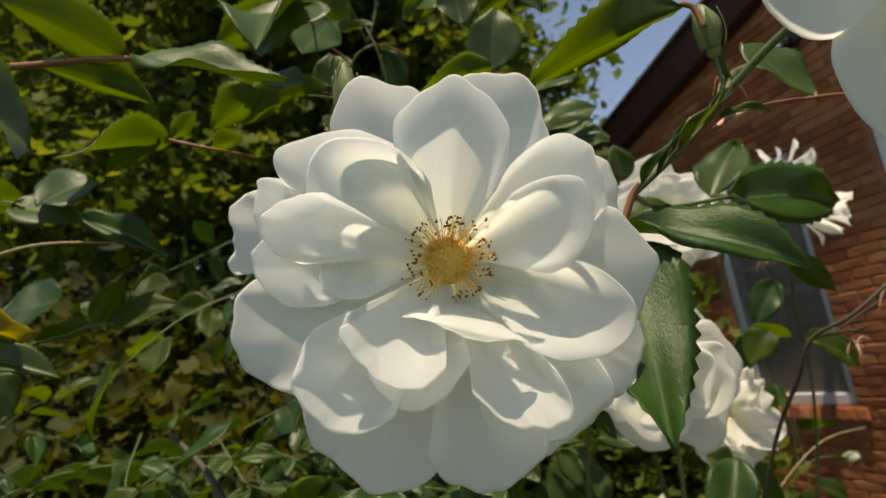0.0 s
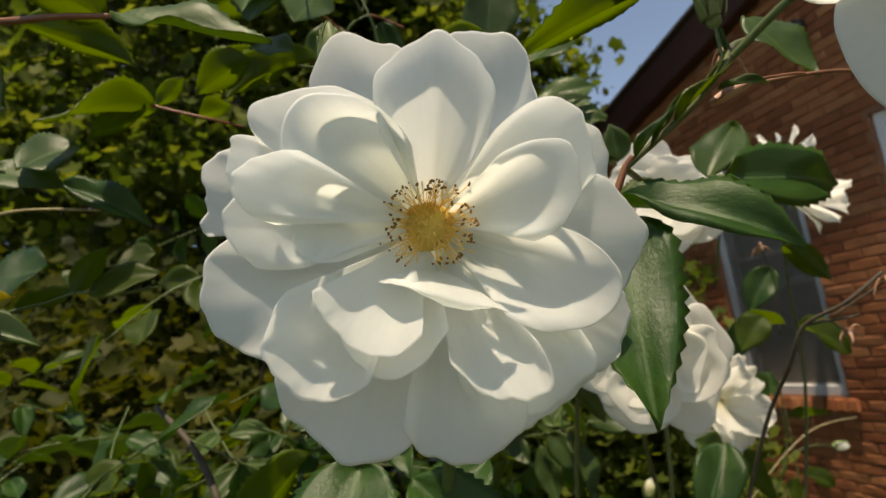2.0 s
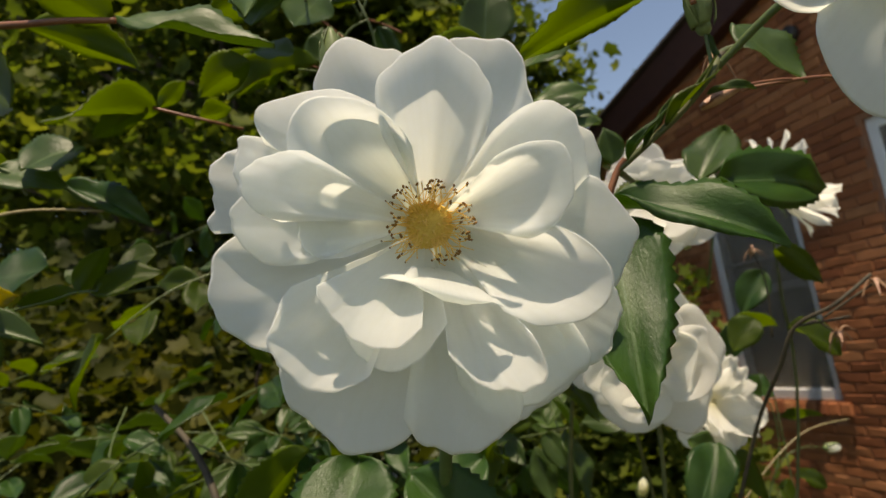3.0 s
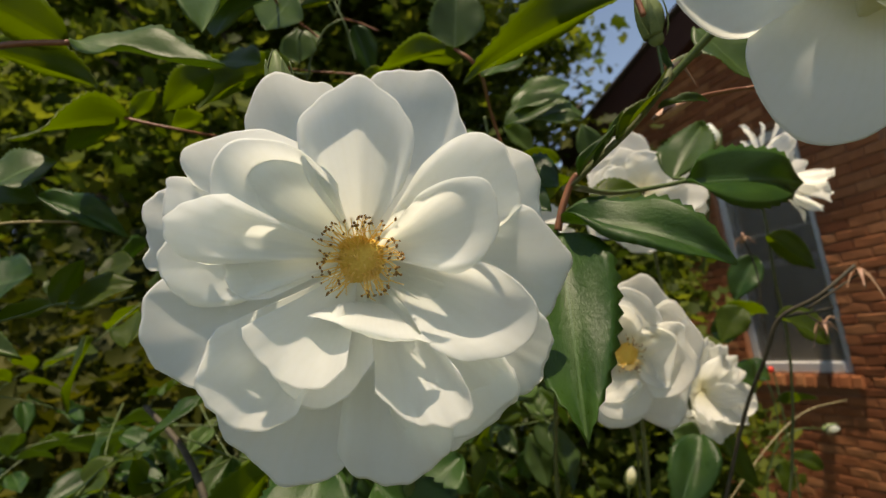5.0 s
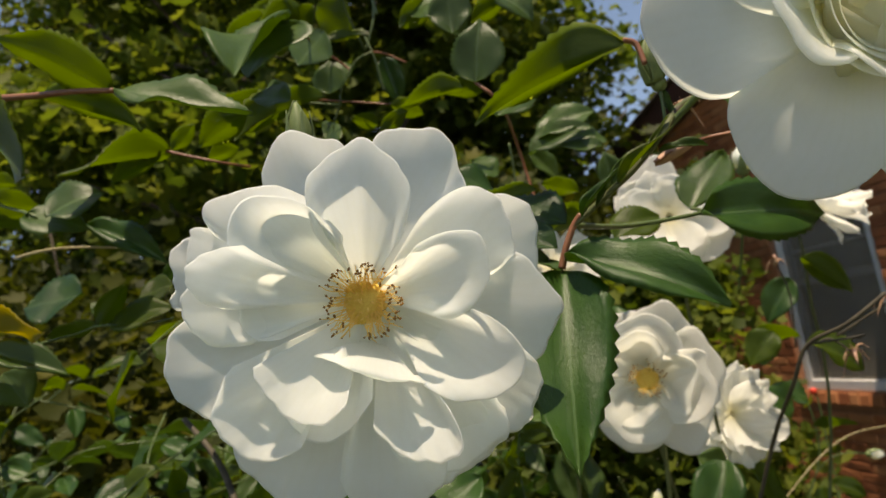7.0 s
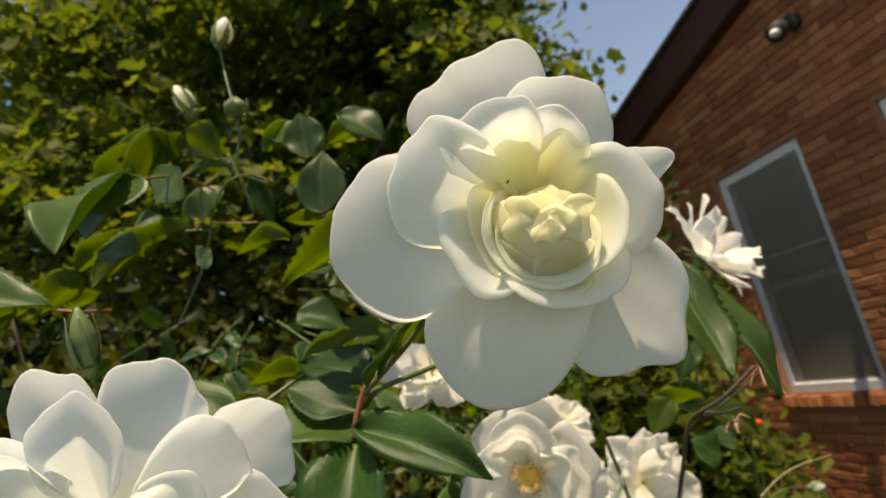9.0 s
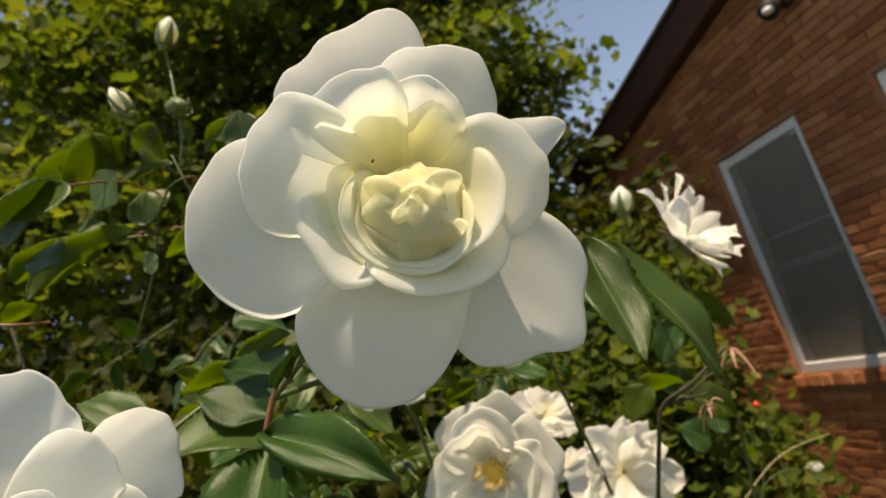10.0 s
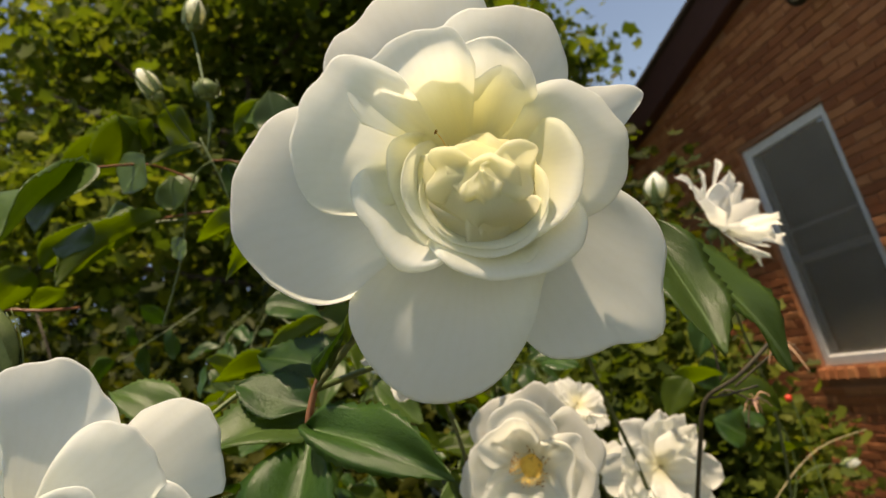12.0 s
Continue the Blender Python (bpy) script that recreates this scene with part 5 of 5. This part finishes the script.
leaf(spray, (0.0092, 0.2996, 1.6311), (-0.0071, 0.3011, 1.6205), 0.0103, (-0.37, 0.66, 0.66), LEAF_YOUNG, 1)
spray = thing("rose_branch", "long leaves behind the cupped rose", "rose branch")
leaf(spray, (0.1643, 0.1900, 1.5550), (0.1890, 0.1900, 1.5070), 0.0220, (0.45, -0.60, 0.65), LEAF_GREY, 0)
leaf(spray, (0.1555, 0.1620, 1.5535), (0.1550, 0.1420, 1.5190), 0.0186, (0.35, -0.66, 0.66), LEAF_GREY, 2)
leaf(spray, (0.1143, 0.1940, 1.5865), (0.1291, 0.1882, 1.5606), 0.0221, (0.25, -0.91, 0.34), LEAF_GREY, 2)
leaf(spray, (0.0373, 0.2471, 1.5499), (0.0245, 0.2475, 1.5465), 0.0395, (-0.20, -0.73, 0.65), LEAF_DEEP, 2)
leaf(spray, (0.0568, 0.2150, 1.5603), (0.0266, 0.2258, 1.5538), 0.0113, (0.02, 0.56, 0.83), LEAF_YOUNG, 1)
leaf(spray, (0.0300, 0.2363, 1.5524), (0.0032, 0.2355, 1.5542), 0.0175, (0.04, 0.55, 0.83), LEAF_YOUNG, 0)
leaf(spray, (0.0149, 0.2466, 1.5503), (-0.0016, 0.2439, 1.5631), 0.0138, (0.39, 0.66, 0.65), LEAF_YOUNG, 2)
leaf(spray, (0.0364, 0.2937, 1.6805), (0.0435, 0.2970, 1.6637), 0.0217, (0.44, -0.90, 0.01), LEAF_GREY, 0)
leaf(spray, (0.0317, 0.3023, 1.6884), (0.0104, 0.3037, 1.6791), 0.0163, (-0.28, 0.61, 0.74), LEAF_YOUNG, 1)
leaf(spray, (0.0170, 0.1821, 1.5418), (-0.0045, 0.1842, 1.5556), 0.0157, (0.28, -0.79, 0.55), LEAF_GREY, 0)
stem(spray, [(0.0913, 0.1802, 1.5555), (0.1061, 0.1839, 1.5603), (0.1298, 0.1790, 1.5590), (0.1480, 0.1890, 1.5580), (0.1643, 0.1900, 1.5550)], .0006, .0005, STEM_RED)
stem(spray, [(0.0394, 0.2348, 1.5610), (0.0279, 0.2361, 1.5530), (0.0094, 0.2274, 1.5435), (0.0022, 0.2181, 1.5383)], .0010, .0008, STEM_GREEN)
spray = thing("rose_branch", "thin shoots with a red hip before the wall", "rose branch")
leaf(spray, (0.2142, 0.4212, 1.4887), (0.1959, 0.4229, 1.4694), 0.0231, (-0.45, -0.82, 0.35), LEAF_YOUNG, 0)
leaf(spray, (0.2252, 0.4026, 1.4807), (0.2588, 0.4071, 1.4593), 0.0273, (0.42, -0.75, 0.51), LEAF_YOUNG, 1)
leaf(spray, (0.2113, 0.4517, 1.4866), (0.2460, 0.4544, 1.4789), 0.0259, (0.14, 0.56, 0.82), LEAF_YOUNG, 2)
leaf(spray, (0.3146, 0.6176, 1.4169), (0.2896, 0.6151, 1.4263), 0.0299, (0.30, -0.73, 0.61), LEAF_DEEP, 0)
leaf(spray, (0.2693, 0.5002, 1.5231), (0.2461, 0.5032, 1.4915), 0.0270, (-0.46, -0.85, 0.25), LEAF_DEEP, 1)
leaf(spray, (0.2708, 0.4782, 1.5373), (0.3039, 0.4839, 1.5065), 0.0212, (0.43, 0.69, 0.59), LEAF_YOUNG, 1)
leaf(spray, (0.2817, 0.6162, 1.4511), (0.2802, 0.6100, 1.4838), 0.0332, (0.06, -0.98, -0.18), LEAF_DEEP, 2)
leaf(spray, (0.2810, 0.5720, 1.4153), (0.2594, 0.5677, 1.4361), 0.0378, (0.50, -0.78, 0.36), LEAF_DEEP, 0)
leaf(spray, (0.2914, 0.5683, 1.3994), (0.3295, 0.5710, 1.3932), 0.0226, (0.09, 0.56, 0.83), LEAF_YOUNG, 2)
leaf(spray, (0.3048, 0.6289, 1.3284), (0.3224, 0.6326, 1.3070), 0.0324, (0.51, -0.82, 0.27), LEAF_YOUNG, 0)
leaf(spray, (0.3221, 0.6287, 1.3362), (0.3541, 0.6324, 1.3204), 0.0208, (0.37, -0.74, 0.57), LEAF_YOUNG, 1)
stem(spray, [(0.2406, 0.3398, 1.5033), (0.2207, 0.3456, 1.4904), (0.2051, 0.3612, 1.4811), (0.1983, 0.3738, 1.4596), (0.1941, 0.4086, 1.4240), (0.1767, 0.4368, 1.3576)], .0010, .0014, STEM_DARK)
stem(spray, [(0.2052, 0.3611, 1.4817), (0.2159, 0.3515, 1.4822), (0.2286, 0.3469, 1.4830)], .0007, .0006, STEM_DARK)
stem(spray, [(0.3365, 0.7465, 1.2156), (0.3418, 0.7378, 1.2827), (0.3632, 0.7319, 1.3349), (0.3644, 0.7263, 1.3780), (0.3544, 0.7214, 1.4105)], .0008, .0008, STEM_GREEN)
stem(spray, [(0.2640, 0.6840, 1.2786), (0.3261, 0.6793, 1.3374), (0.3765, 0.6885, 1.3624), (0.4361, 0.7117, 1.3622)], .0008, .0006, STEM_PALE)

# ---- buds, withered calyxes, hip ----
def bud(label, base, tip, width, mat, sepals, stalk, seed):
    """A rosebud: wrapped petals over a calyx, its sepals half open, on its stalk."""
    y = Vector(tip) - Vector(base)
    ln = y.length
    z = y.normalized()
    b = thing("rosebud", label, "rosebud", Matrix.Translation(base) @ z.to_track_quat("Z", "Y").to_matrix().to_4x4())
    rng = np.random.RandomState(seed)
    n, m = 14, 14
    r = width / 2
    for k in range(3):
        g = np.zeros((n, m, 3))
        a0 = k * 2.1 + rng.rand()
        for i in range(n):
            s = i / (n - 1)
            prof = r * (1 - 0.06 * k) * max(math.sin(math.pi * min(0.12 + 0.86 * s, 1.0)) ** 0.75, 0.02) * (1.0 if s < 0.6 else 1 - 0.35 * (s - 0.6))
            for j in range(m):
                a = a0 + (j / (m - 1)) * 3.6
                q = prof * (1 + 0.10 * j / (m - 1) + 0.03 * math.sin(5 * a + 3 * s))
                g[i, j] = (q * math.cos(a), q * math.sin(a), ln * (0.10 + 0.88 * s * (1 - 0.03 * k)))
        v, f = sheet(g, 0.0001)
        piece("petal", mesh_of("petal", v, f, mat), b)
    v, f = blob(r * 0.62, r * 0.62, ln * 0.16, seed, 0.04)
    cup = piece("calyx", mesh_of("calyx", [Vector(p) + Vector((0, 0, ln * 0.06)) for p in v], f, SEPAL), b)
    for i in range(sepals):
        a = i * 6.283 / sepals + rng.rand() * 0.5
        g = np.zeros((12, 5, 3))
        out_k = 0.9 + 0.5 * rng.rand()
        for p in range(12):
            s = p / 11
            rad = r * (0.55 + out_k * 0.75 * math.sin(min(1.0, 0.2 + s) * 1.7)) * (1.0 - 0.25 * s)
            wd = r * 0.42 * (1 - s) ** 0.8 + 0.00005
            for q in range(5):
                t = (q - 2) / 2
                g[p, q] = (math.cos(a) * rad - math.sin(a) * t * wd, math.sin(a) * rad + math.cos(a) * t * wd, ln * (0.08 + (0.75 + 0.25 * rng.rand() * 0) * s))
        v, f = sheet(g, 0.0002)
        piece("sepal", mesh_of("sepal", v, f, SEPAL), cup)
    if stalk:
        to = b.matrix_basis.inverted()
        stem(b, [to @ Vector(p) for p in stalk], max(0.0005, width * 0.055), max(0.0006, width * 0.06), STEM_GREEN)
    return b


def dry_calyx(label, at, reach, seed, stalk):
    """A spent rose: a shrivelled cup with curled brown sepals and dried threads."""
    rng = np.random.RandomState(seed)
    d = thing("withered_rose", label, "withered rose", Matrix.Translation(at))
    v, f = blob(reach * 0.22, reach * 0.22, reach * 0.25, seed, 0.15)
    piece("cup", mesh_of("cup", v, f, DRY), d)
    for i in range(6):
        a, e = i * 1.05 + rng.rand() * 0.6, rng.randn() * 0.6
        g = np.zeros((9, 4, 3))
        for p in range(9):
            s = p / 8
            bend = 0.9 * s * (rng.rand() * 0.1 + 1)
            c = np.array([math.cos(a) * reach * s, math.sin(a) * reach * s * 0.7, reach * (math.sin(e) * s - 0.5 * bend * s + 0.25 * math.sin(4 * s))])
            side = np.array([-math.sin(a), math.cos(a), 0.3]) * reach * 0.10 * (1 - s) ** 0.6
            for q in range(4):
                g[p, q] = c + side * (q - 1.5)
        v, f = sheet(g, 0.00015)
        piece("sepal", mesh_of("sepal", v, f, DRY if i % 2 else PINK), d)
    fv, ff = [], []
    for i in range(16):
        w = rng.randn(3)
        w /= np.linalg.norm(w)
        v, f = tube([w * reach * 0.15, w * reach * 0.4 + rng.randn(3) * reach * 0.05, w * reach * 0.55 + rng.randn(3) * reach * 0.1], reach * 0.012, reach * 0.008, 4, 2)
        o = len(fv)
        fv += v
        ff += [tuple(o + x for x in q) for q in f]
    piece("dried_threads", mesh_of("dried_threads", fv, ff, DRY), d)["kind"] = "stuff"
    stem(d, [Vector(p) - Vector(at) for p in stalk], 0.0005, 0.0007, STEM_DARK)


def bract(a, b, c):
    t = thing("bract", "long pink leafy bract on the bud stem", "bract", Matrix.Translation(a))
    a, b, c = (np.array(p) - np.array(a) for p in (a, b, c))
    g = np.zeros((14, 5, 3))
    for i in range(14):
        s = i / 13
        p = (1 - s) ** 2 * a + 2 * s * (1 - s) * b + s * s * c
        wd = 0.0016 * math.sin(math.pi * min(1.0, 0.08 + 0.92 * s)) ** 0.7 + 0.0001
        for j in range(5):
            g[i, j] = p + np.array([-0.3, -0.35, 0.85]) * wd * (j - 2) / 2 + np.array([0, 0.0006, 0]) * abs(j - 2)
    v, f = sheet(g, 0.00025)
    piece("blade", mesh_of("blade", v, f, PINK), t)
    return t


bud("cream rosebud showing its first petals", (-0.0125, 0.3422, 1.7699), (-0.0038, 0.3391, 1.7873), 0.0125, PETAL_CREAM, 5, [(-0.0125, 0.3422, 1.7699), (-0.0120, 0.3407, 1.7505), (-0.0038, 0.3170, 1.7153), (0.0002, 0.3066, 1.6897)], 1)
bud("slim green and cream rosebud", (-0.0149, 0.2842, 1.6993), (-0.0216, 0.2808, 1.7163), 0.0091, PETAL_CREAM, 5, [(-0.0149, 0.2842, 1.6993), (-0.0140, 0.2966, 1.6872), (-0.0090, 0.3097, 1.6721)], 2)
bud("small hard green rosebud", (-0.0007, 0.3088, 1.7048), (0.0012, 0.3068, 1.7156), 0.0123, SEPAL, 5, [(-0.0007, 0.3088, 1.7048), (-0.0021, 0.3070, 1.6872), (-0.0090, 0.3097, 1.6721)], 3)
bud("plump green rosebud with pointed sepals", (0.0908, 0.1670, 1.5730), (0.0893, 0.1649, 1.5877), 0.0071, SEPAL, 5, [(0.0908, 0.1670, 1.5730), (0.0902, 0.1662, 1.5644), (0.0897, 0.1661, 1.5585)], 4)
bud("green bud with tall narrow sepals", (-0.0116, 0.1570, 1.5625), (-0.0112, 0.1534, 1.5823), 0.0069, SEPAL, 5, [(-0.0116, 0.1570, 1.5625), (-0.0144, 0.1663, 1.5506), (-0.0217, 0.1856, 1.5275)], 5)
bud("cream rosebud before the brick wall", (0.2670, 0.5337, 1.6177), (0.2717, 0.5291, 1.6425), 0.0184, PETAL_CREAM, 4, [(0.2670, 0.5337, 1.6177), (0.2687, 0.5485, 1.5932), (0.2686, 0.6031, 1.5193)], 6)
bud("tiny white rosebud on a bent stalk", (0.3972, 0.7004, 1.3395), (0.4151, 0.7012, 1.3369), 0.0099, PETAL_FAR, 3, [(0.3972, 0.7004, 1.3395), (0.3713, 0.6991, 1.3437), (0.3466, 0.7010, 1.3311), (0.3324, 0.7298, 1.2848)], 7)
bud("pale slender bud low in the bush", (0.1197, 0.4299, 1.3884), (0.1244, 0.4284, 1.4010), 0.0066, PETAL_CREAM, 3, [(0.1197, 0.4299, 1.3884), (0.1171, 0.4430, 1.3645)], 8)
dry_calyx("withered brown rose calyx on a dark twig", (0.2469, 0.3466, 1.4989), 0.0105, 1, [(0.2469, 0.3466, 1.4989), (0.2378, 0.3494, 1.4941), (0.2212, 0.3593, 1.4839)])
dry_calyx("withered pinkish calyx on a thin twig", (0.2289, 0.3617, 1.4732), 0.0090, 2, [(0.2289, 0.3617, 1.4732), (0.2187, 0.3616, 1.4825), (0.2135, 0.3648, 1.4815)])
dry_calyx("small brown withered calyx by the bud stem", (0.1033, 0.1873, 1.5727), 0.0061, 3, [(0.1033, 0.1873, 1.5727), (0.0946, 0.1727, 1.5657)])
dry_calyx("withered brown flower behind the leaves", (0.2421, 0.4569, 1.5347), 0.0085, 4, [(0.2421, 0.4569, 1.5347), (0.2480, 0.4605, 1.5094), (0.2458, 0.4653, 1.4732)])
bract((0.0852, 0.1671, 1.5512), (0.0904, 0.1670, 1.5534), (0.0981, 0.1671, 1.5556))
spray = thing("rose_branch", "thin pinkish stalk running across the brick wall", "rose branch")
stem(spray, [(0.0852, 0.1671, 1.5512), (0.0960, 0.1681, 1.5555), (0.1093, 0.1705, 1.5570), (0.1147, 0.1718, 1.5571)], 0.0005, 0.0004, STEM_RED)
hip = thing("rose_hip", "small round red rose hip on a thin shoot", "rose hip", Matrix.Translation((0.4178, 0.8281, 1.3915)))
v, f = blob(0.0042, 0.0042, 0.0046, 5, 0.04)
piece("fruit", mesh_of("fruit", v, f, RED), hip)
stem(hip, [(0, 0, -0.006), (0.004, 0.002, -0.03), (0.0, 0.01, -0.3)], 0.0008, 0.001, STEM_GREEN)

# ---- leafy shoots filling the bush behind the roses ----
def shoot_template(seed, mat):
    """A compound rose leaf with five leaflets on its stalk, about 0.1 m long along Y."""
    rng = np.random.RandomState(seed)
    sp = new("leafy_shoot")
    stem(sp, [(0, 0, 0), (0.004, 0.05, 0.006), (0, 0.095, 0.0)], 0.0007, 0.0004, STEM_GREEN, "stalk")
    for y, sx, ln in ((0.035, 1, 0.030), (0.037, -1, 0.030), (0.066, 1, 0.036), (0.068, -1, 0.036), (0.095, 0, 0.042)):
        b = Vector((0.003 * sx, y, 0.004))
        d = Vector((sx * 0.9, 0.55 if sx else 1.0, -0.25 + 0.3 * rng.randn())).normalized()
        leaf(sp, b, b + d * ln * (0.85 + 0.3 * rng.rand()), ln * 0.58, (0.25 * rng.randn(), 0.25 * rng.randn(), 1), mat, int(rng.randint(3)))
    return sp


templates = []
for k, mt in enumerate((LEAF_DEEP, LEAF_YOUNG, LEAF_GREY, LEAF_DEEP, LEAF_YOUNG)):
    t = shoot_template(300 + k, mt)
    words = ("dark green compound rose leaf in the bush", "bright young compound rose leaf in the bush", "pale green compound rose leaf in the bush", "dark green compound rose leaf in the bush", "bright young compound rose leaf in the bush")[k]
    tagged(t, words, "rose leaf", "leafy shoots of the bush")
    templates.append(t)
rng = np.random.RandomState(77)
spots = []
while len(spots) < 190:
    y = 0.40 + 0.55 * rng.rand()
    x = -0.75 * y - 0.05 + rng.rand() * (1.02 * y)
    z = 1.50 + (rng.rand() - 0.62) * 0.75 * y
    if x < -0.30 * y and z > 1.52 + 0.03 * y:
        continue
    if x > 0.10 * y and z > 1.50 + 0.10 * y:
        continue
    if z > 1.52 + 0.24 * y:
        continue
    spots.append((x, y, z))
del spots[103], spots[78]
for i, (x, y, z) in enumerate(spots):
    m = pose(x, y, z, -35 + 50 * rng.randn() * 0.6, 25 * rng.randn(), 180 + 80 * rng.randn())
    t = templates[i % 5]
    if i < 5:
        t.matrix_basis = m
    else:
        copy_thing(t, m)

# ---- windows and bricks ----
def window(name, o, label):
    x0, x1, z0, z1 = o
    w = new(name)
    w.matrix_basis = HOUSE
    tagged(w, label, "window", kind="structure")
    f, y0, y1 = 0.058, 0.035, 0.10

    def box(nm, mat, a, b, c, d, e, g, parent=w, bev=0.004):
        bm = bmesh.new()
        slab(bm, a, b, c, d, e, g, bev)
        return part(nm, bm, mat, parent)
    box("jamb", WHITE, x0 + .002, x0 + f, y0, y1, z0, z1)
    box("jamb", WHITE, x1 - f, x1 - .002, y0, y1, z0, z1)
    box("head", WHITE, x0 + f, x1 - f, y0, y1, z1 - f, z1 - .002)
    box("window_sill", WHITE, x0 + f, x1 - f, y0 - .012, y1, z0 + .002, z0 + f)
    zm = z0 + (z1 - z0) * 0.46
    box("screen_bar", WHITE, x0 + f, x1 - f, .046, .056, z0 + (z1 - z0) * 0.59 - .009, z0 + (z1 - z0) * 0.59 + .009)
    box("meeting_rail", WHITE, x0 + f, x1 - f, .055, .09, zm - .022, zm + .022)
    for nm, a, b, y in (("lower_sash", z0 + f, zm - .022, .064), ("upper_sash", zm + .022, z1 - f, .070)):
        box(nm, WHITE, x0 + f, x0 + f + .025, y, y + .025, a, b)
        box(nm, WHITE, x1 - f - .025, x1 - f, y, y + .025, a, b)
        g = box("pane", GLASS, x0 + f + .025, x1 - f - .025, y + .012, y + .016, a, b, bev=0.0)
        g.visible_shadow = False
    box("insect_screen", SCREEN, x0 + f, x1 - f, .0385, .040, z0 + f, z1 - f, bev=0.0)
    # dark slab added behind the panes in place of the unlit room
    box("window_backing", WINDOW_BACKING, x0 + f, x1 - f, .125, .130, z0 + f, z1 - f, bev=0.0)
    return w


window("window_1", OPENINGS[0], "white sash window with dark panes in the brick wall")
window("window_2", OPENINGS[1], "white-framed sash window further along the brick wall")

# sloping brick sills under the windows
for o in OPENINGS:
    sill = thing("sill", "sloping row of bricks under the window", "window sill", HOUSE, kind="structure")
    k = 0
    x = o[0] - 0.03
    while x < o[1] + 0.0:
        v, f = brick_mesh(0.066, 0.062, 500 + k)
        piece("brick", mesh_of("brick", [(x + a, b - 0.010 - (0.066 - c) * 0.12, o[2] - 0.070 + c) for a, b, c in v], f, BRICK, False), sill)
        x += 0.075
        k += 1

# flood lamp under the gable
lamp = thing("wall_lamp", "dark metal flood lamp fixed to the brick gable", "lamp", HOUSE @ Matrix.Translation((0.95, 0.0, 2.84)))
v, f = tube([(0, 0.01, 0), (0, -0.03, 0)], 0.045, 0.045, 16, 2)
piece("mount", mesh_of("mount", v, f, METAL_DARK), lamp)
v, f = tube([(0, -0.03, 0), (0.0, -0.06, 0.0), (0.01, -0.09, -0.02)], 0.014, 0.014, 8)
piece("arm", mesh_of("arm", v, f, METAL_DARK), lamp)
v, f = tube([(0.01, -0.08, -0.01), (0.015, -0.11, -0.03), (0.03, -0.16, -0.06)], 0.028, 0.055, 14, 3)
piece("shade", mesh_of("shade", v, f, METAL_DARK), lamp)
v, f = blob(0.03, 0.03, 0.02, 3, 0.0)
piece("bulb", mesh_of("bulb", [Vector(p) + Vector((0.031, -0.163, -0.062)) for p in v], f, WHITE), lamp)

# bricks: those beside and below the near window singly, the rest joined
plan = brick_course_plan()
variants = []
for k in range(10):
    v, f = brick_mesh(0.175, 0.0455, k)
    variants.append(mesh_of("brick", v, f, BRICK, False))
near = [p for p in plan if -0.62 < p[0] < 1.6 and 0.70 < p[1] < 2.9 and p[2] > 0.17][:300]
chosen = set(near)
for i, (x, z, l, h) in enumerate(near):
    b = new("brick", variants[i * 7 % 10])
    b.parent = wall_west
    b.location = (x, 0, z)
av, af = [], []
for i, p in enumerate(plan):
    if p in chosen:
        continue
    v, f = brick_mesh(p[2], p[3], 1000 + i)
    o = len(av)
    av += [(a + p[0], b, c + p[1]) for a, b, c in v]
    af += [tuple(o + q for q in g) for g in f]
rest = piece("bricks_far", mesh_of("bricks_far", av, af, BRICK, False), wall_west)
rest["kind"] = "stuff"
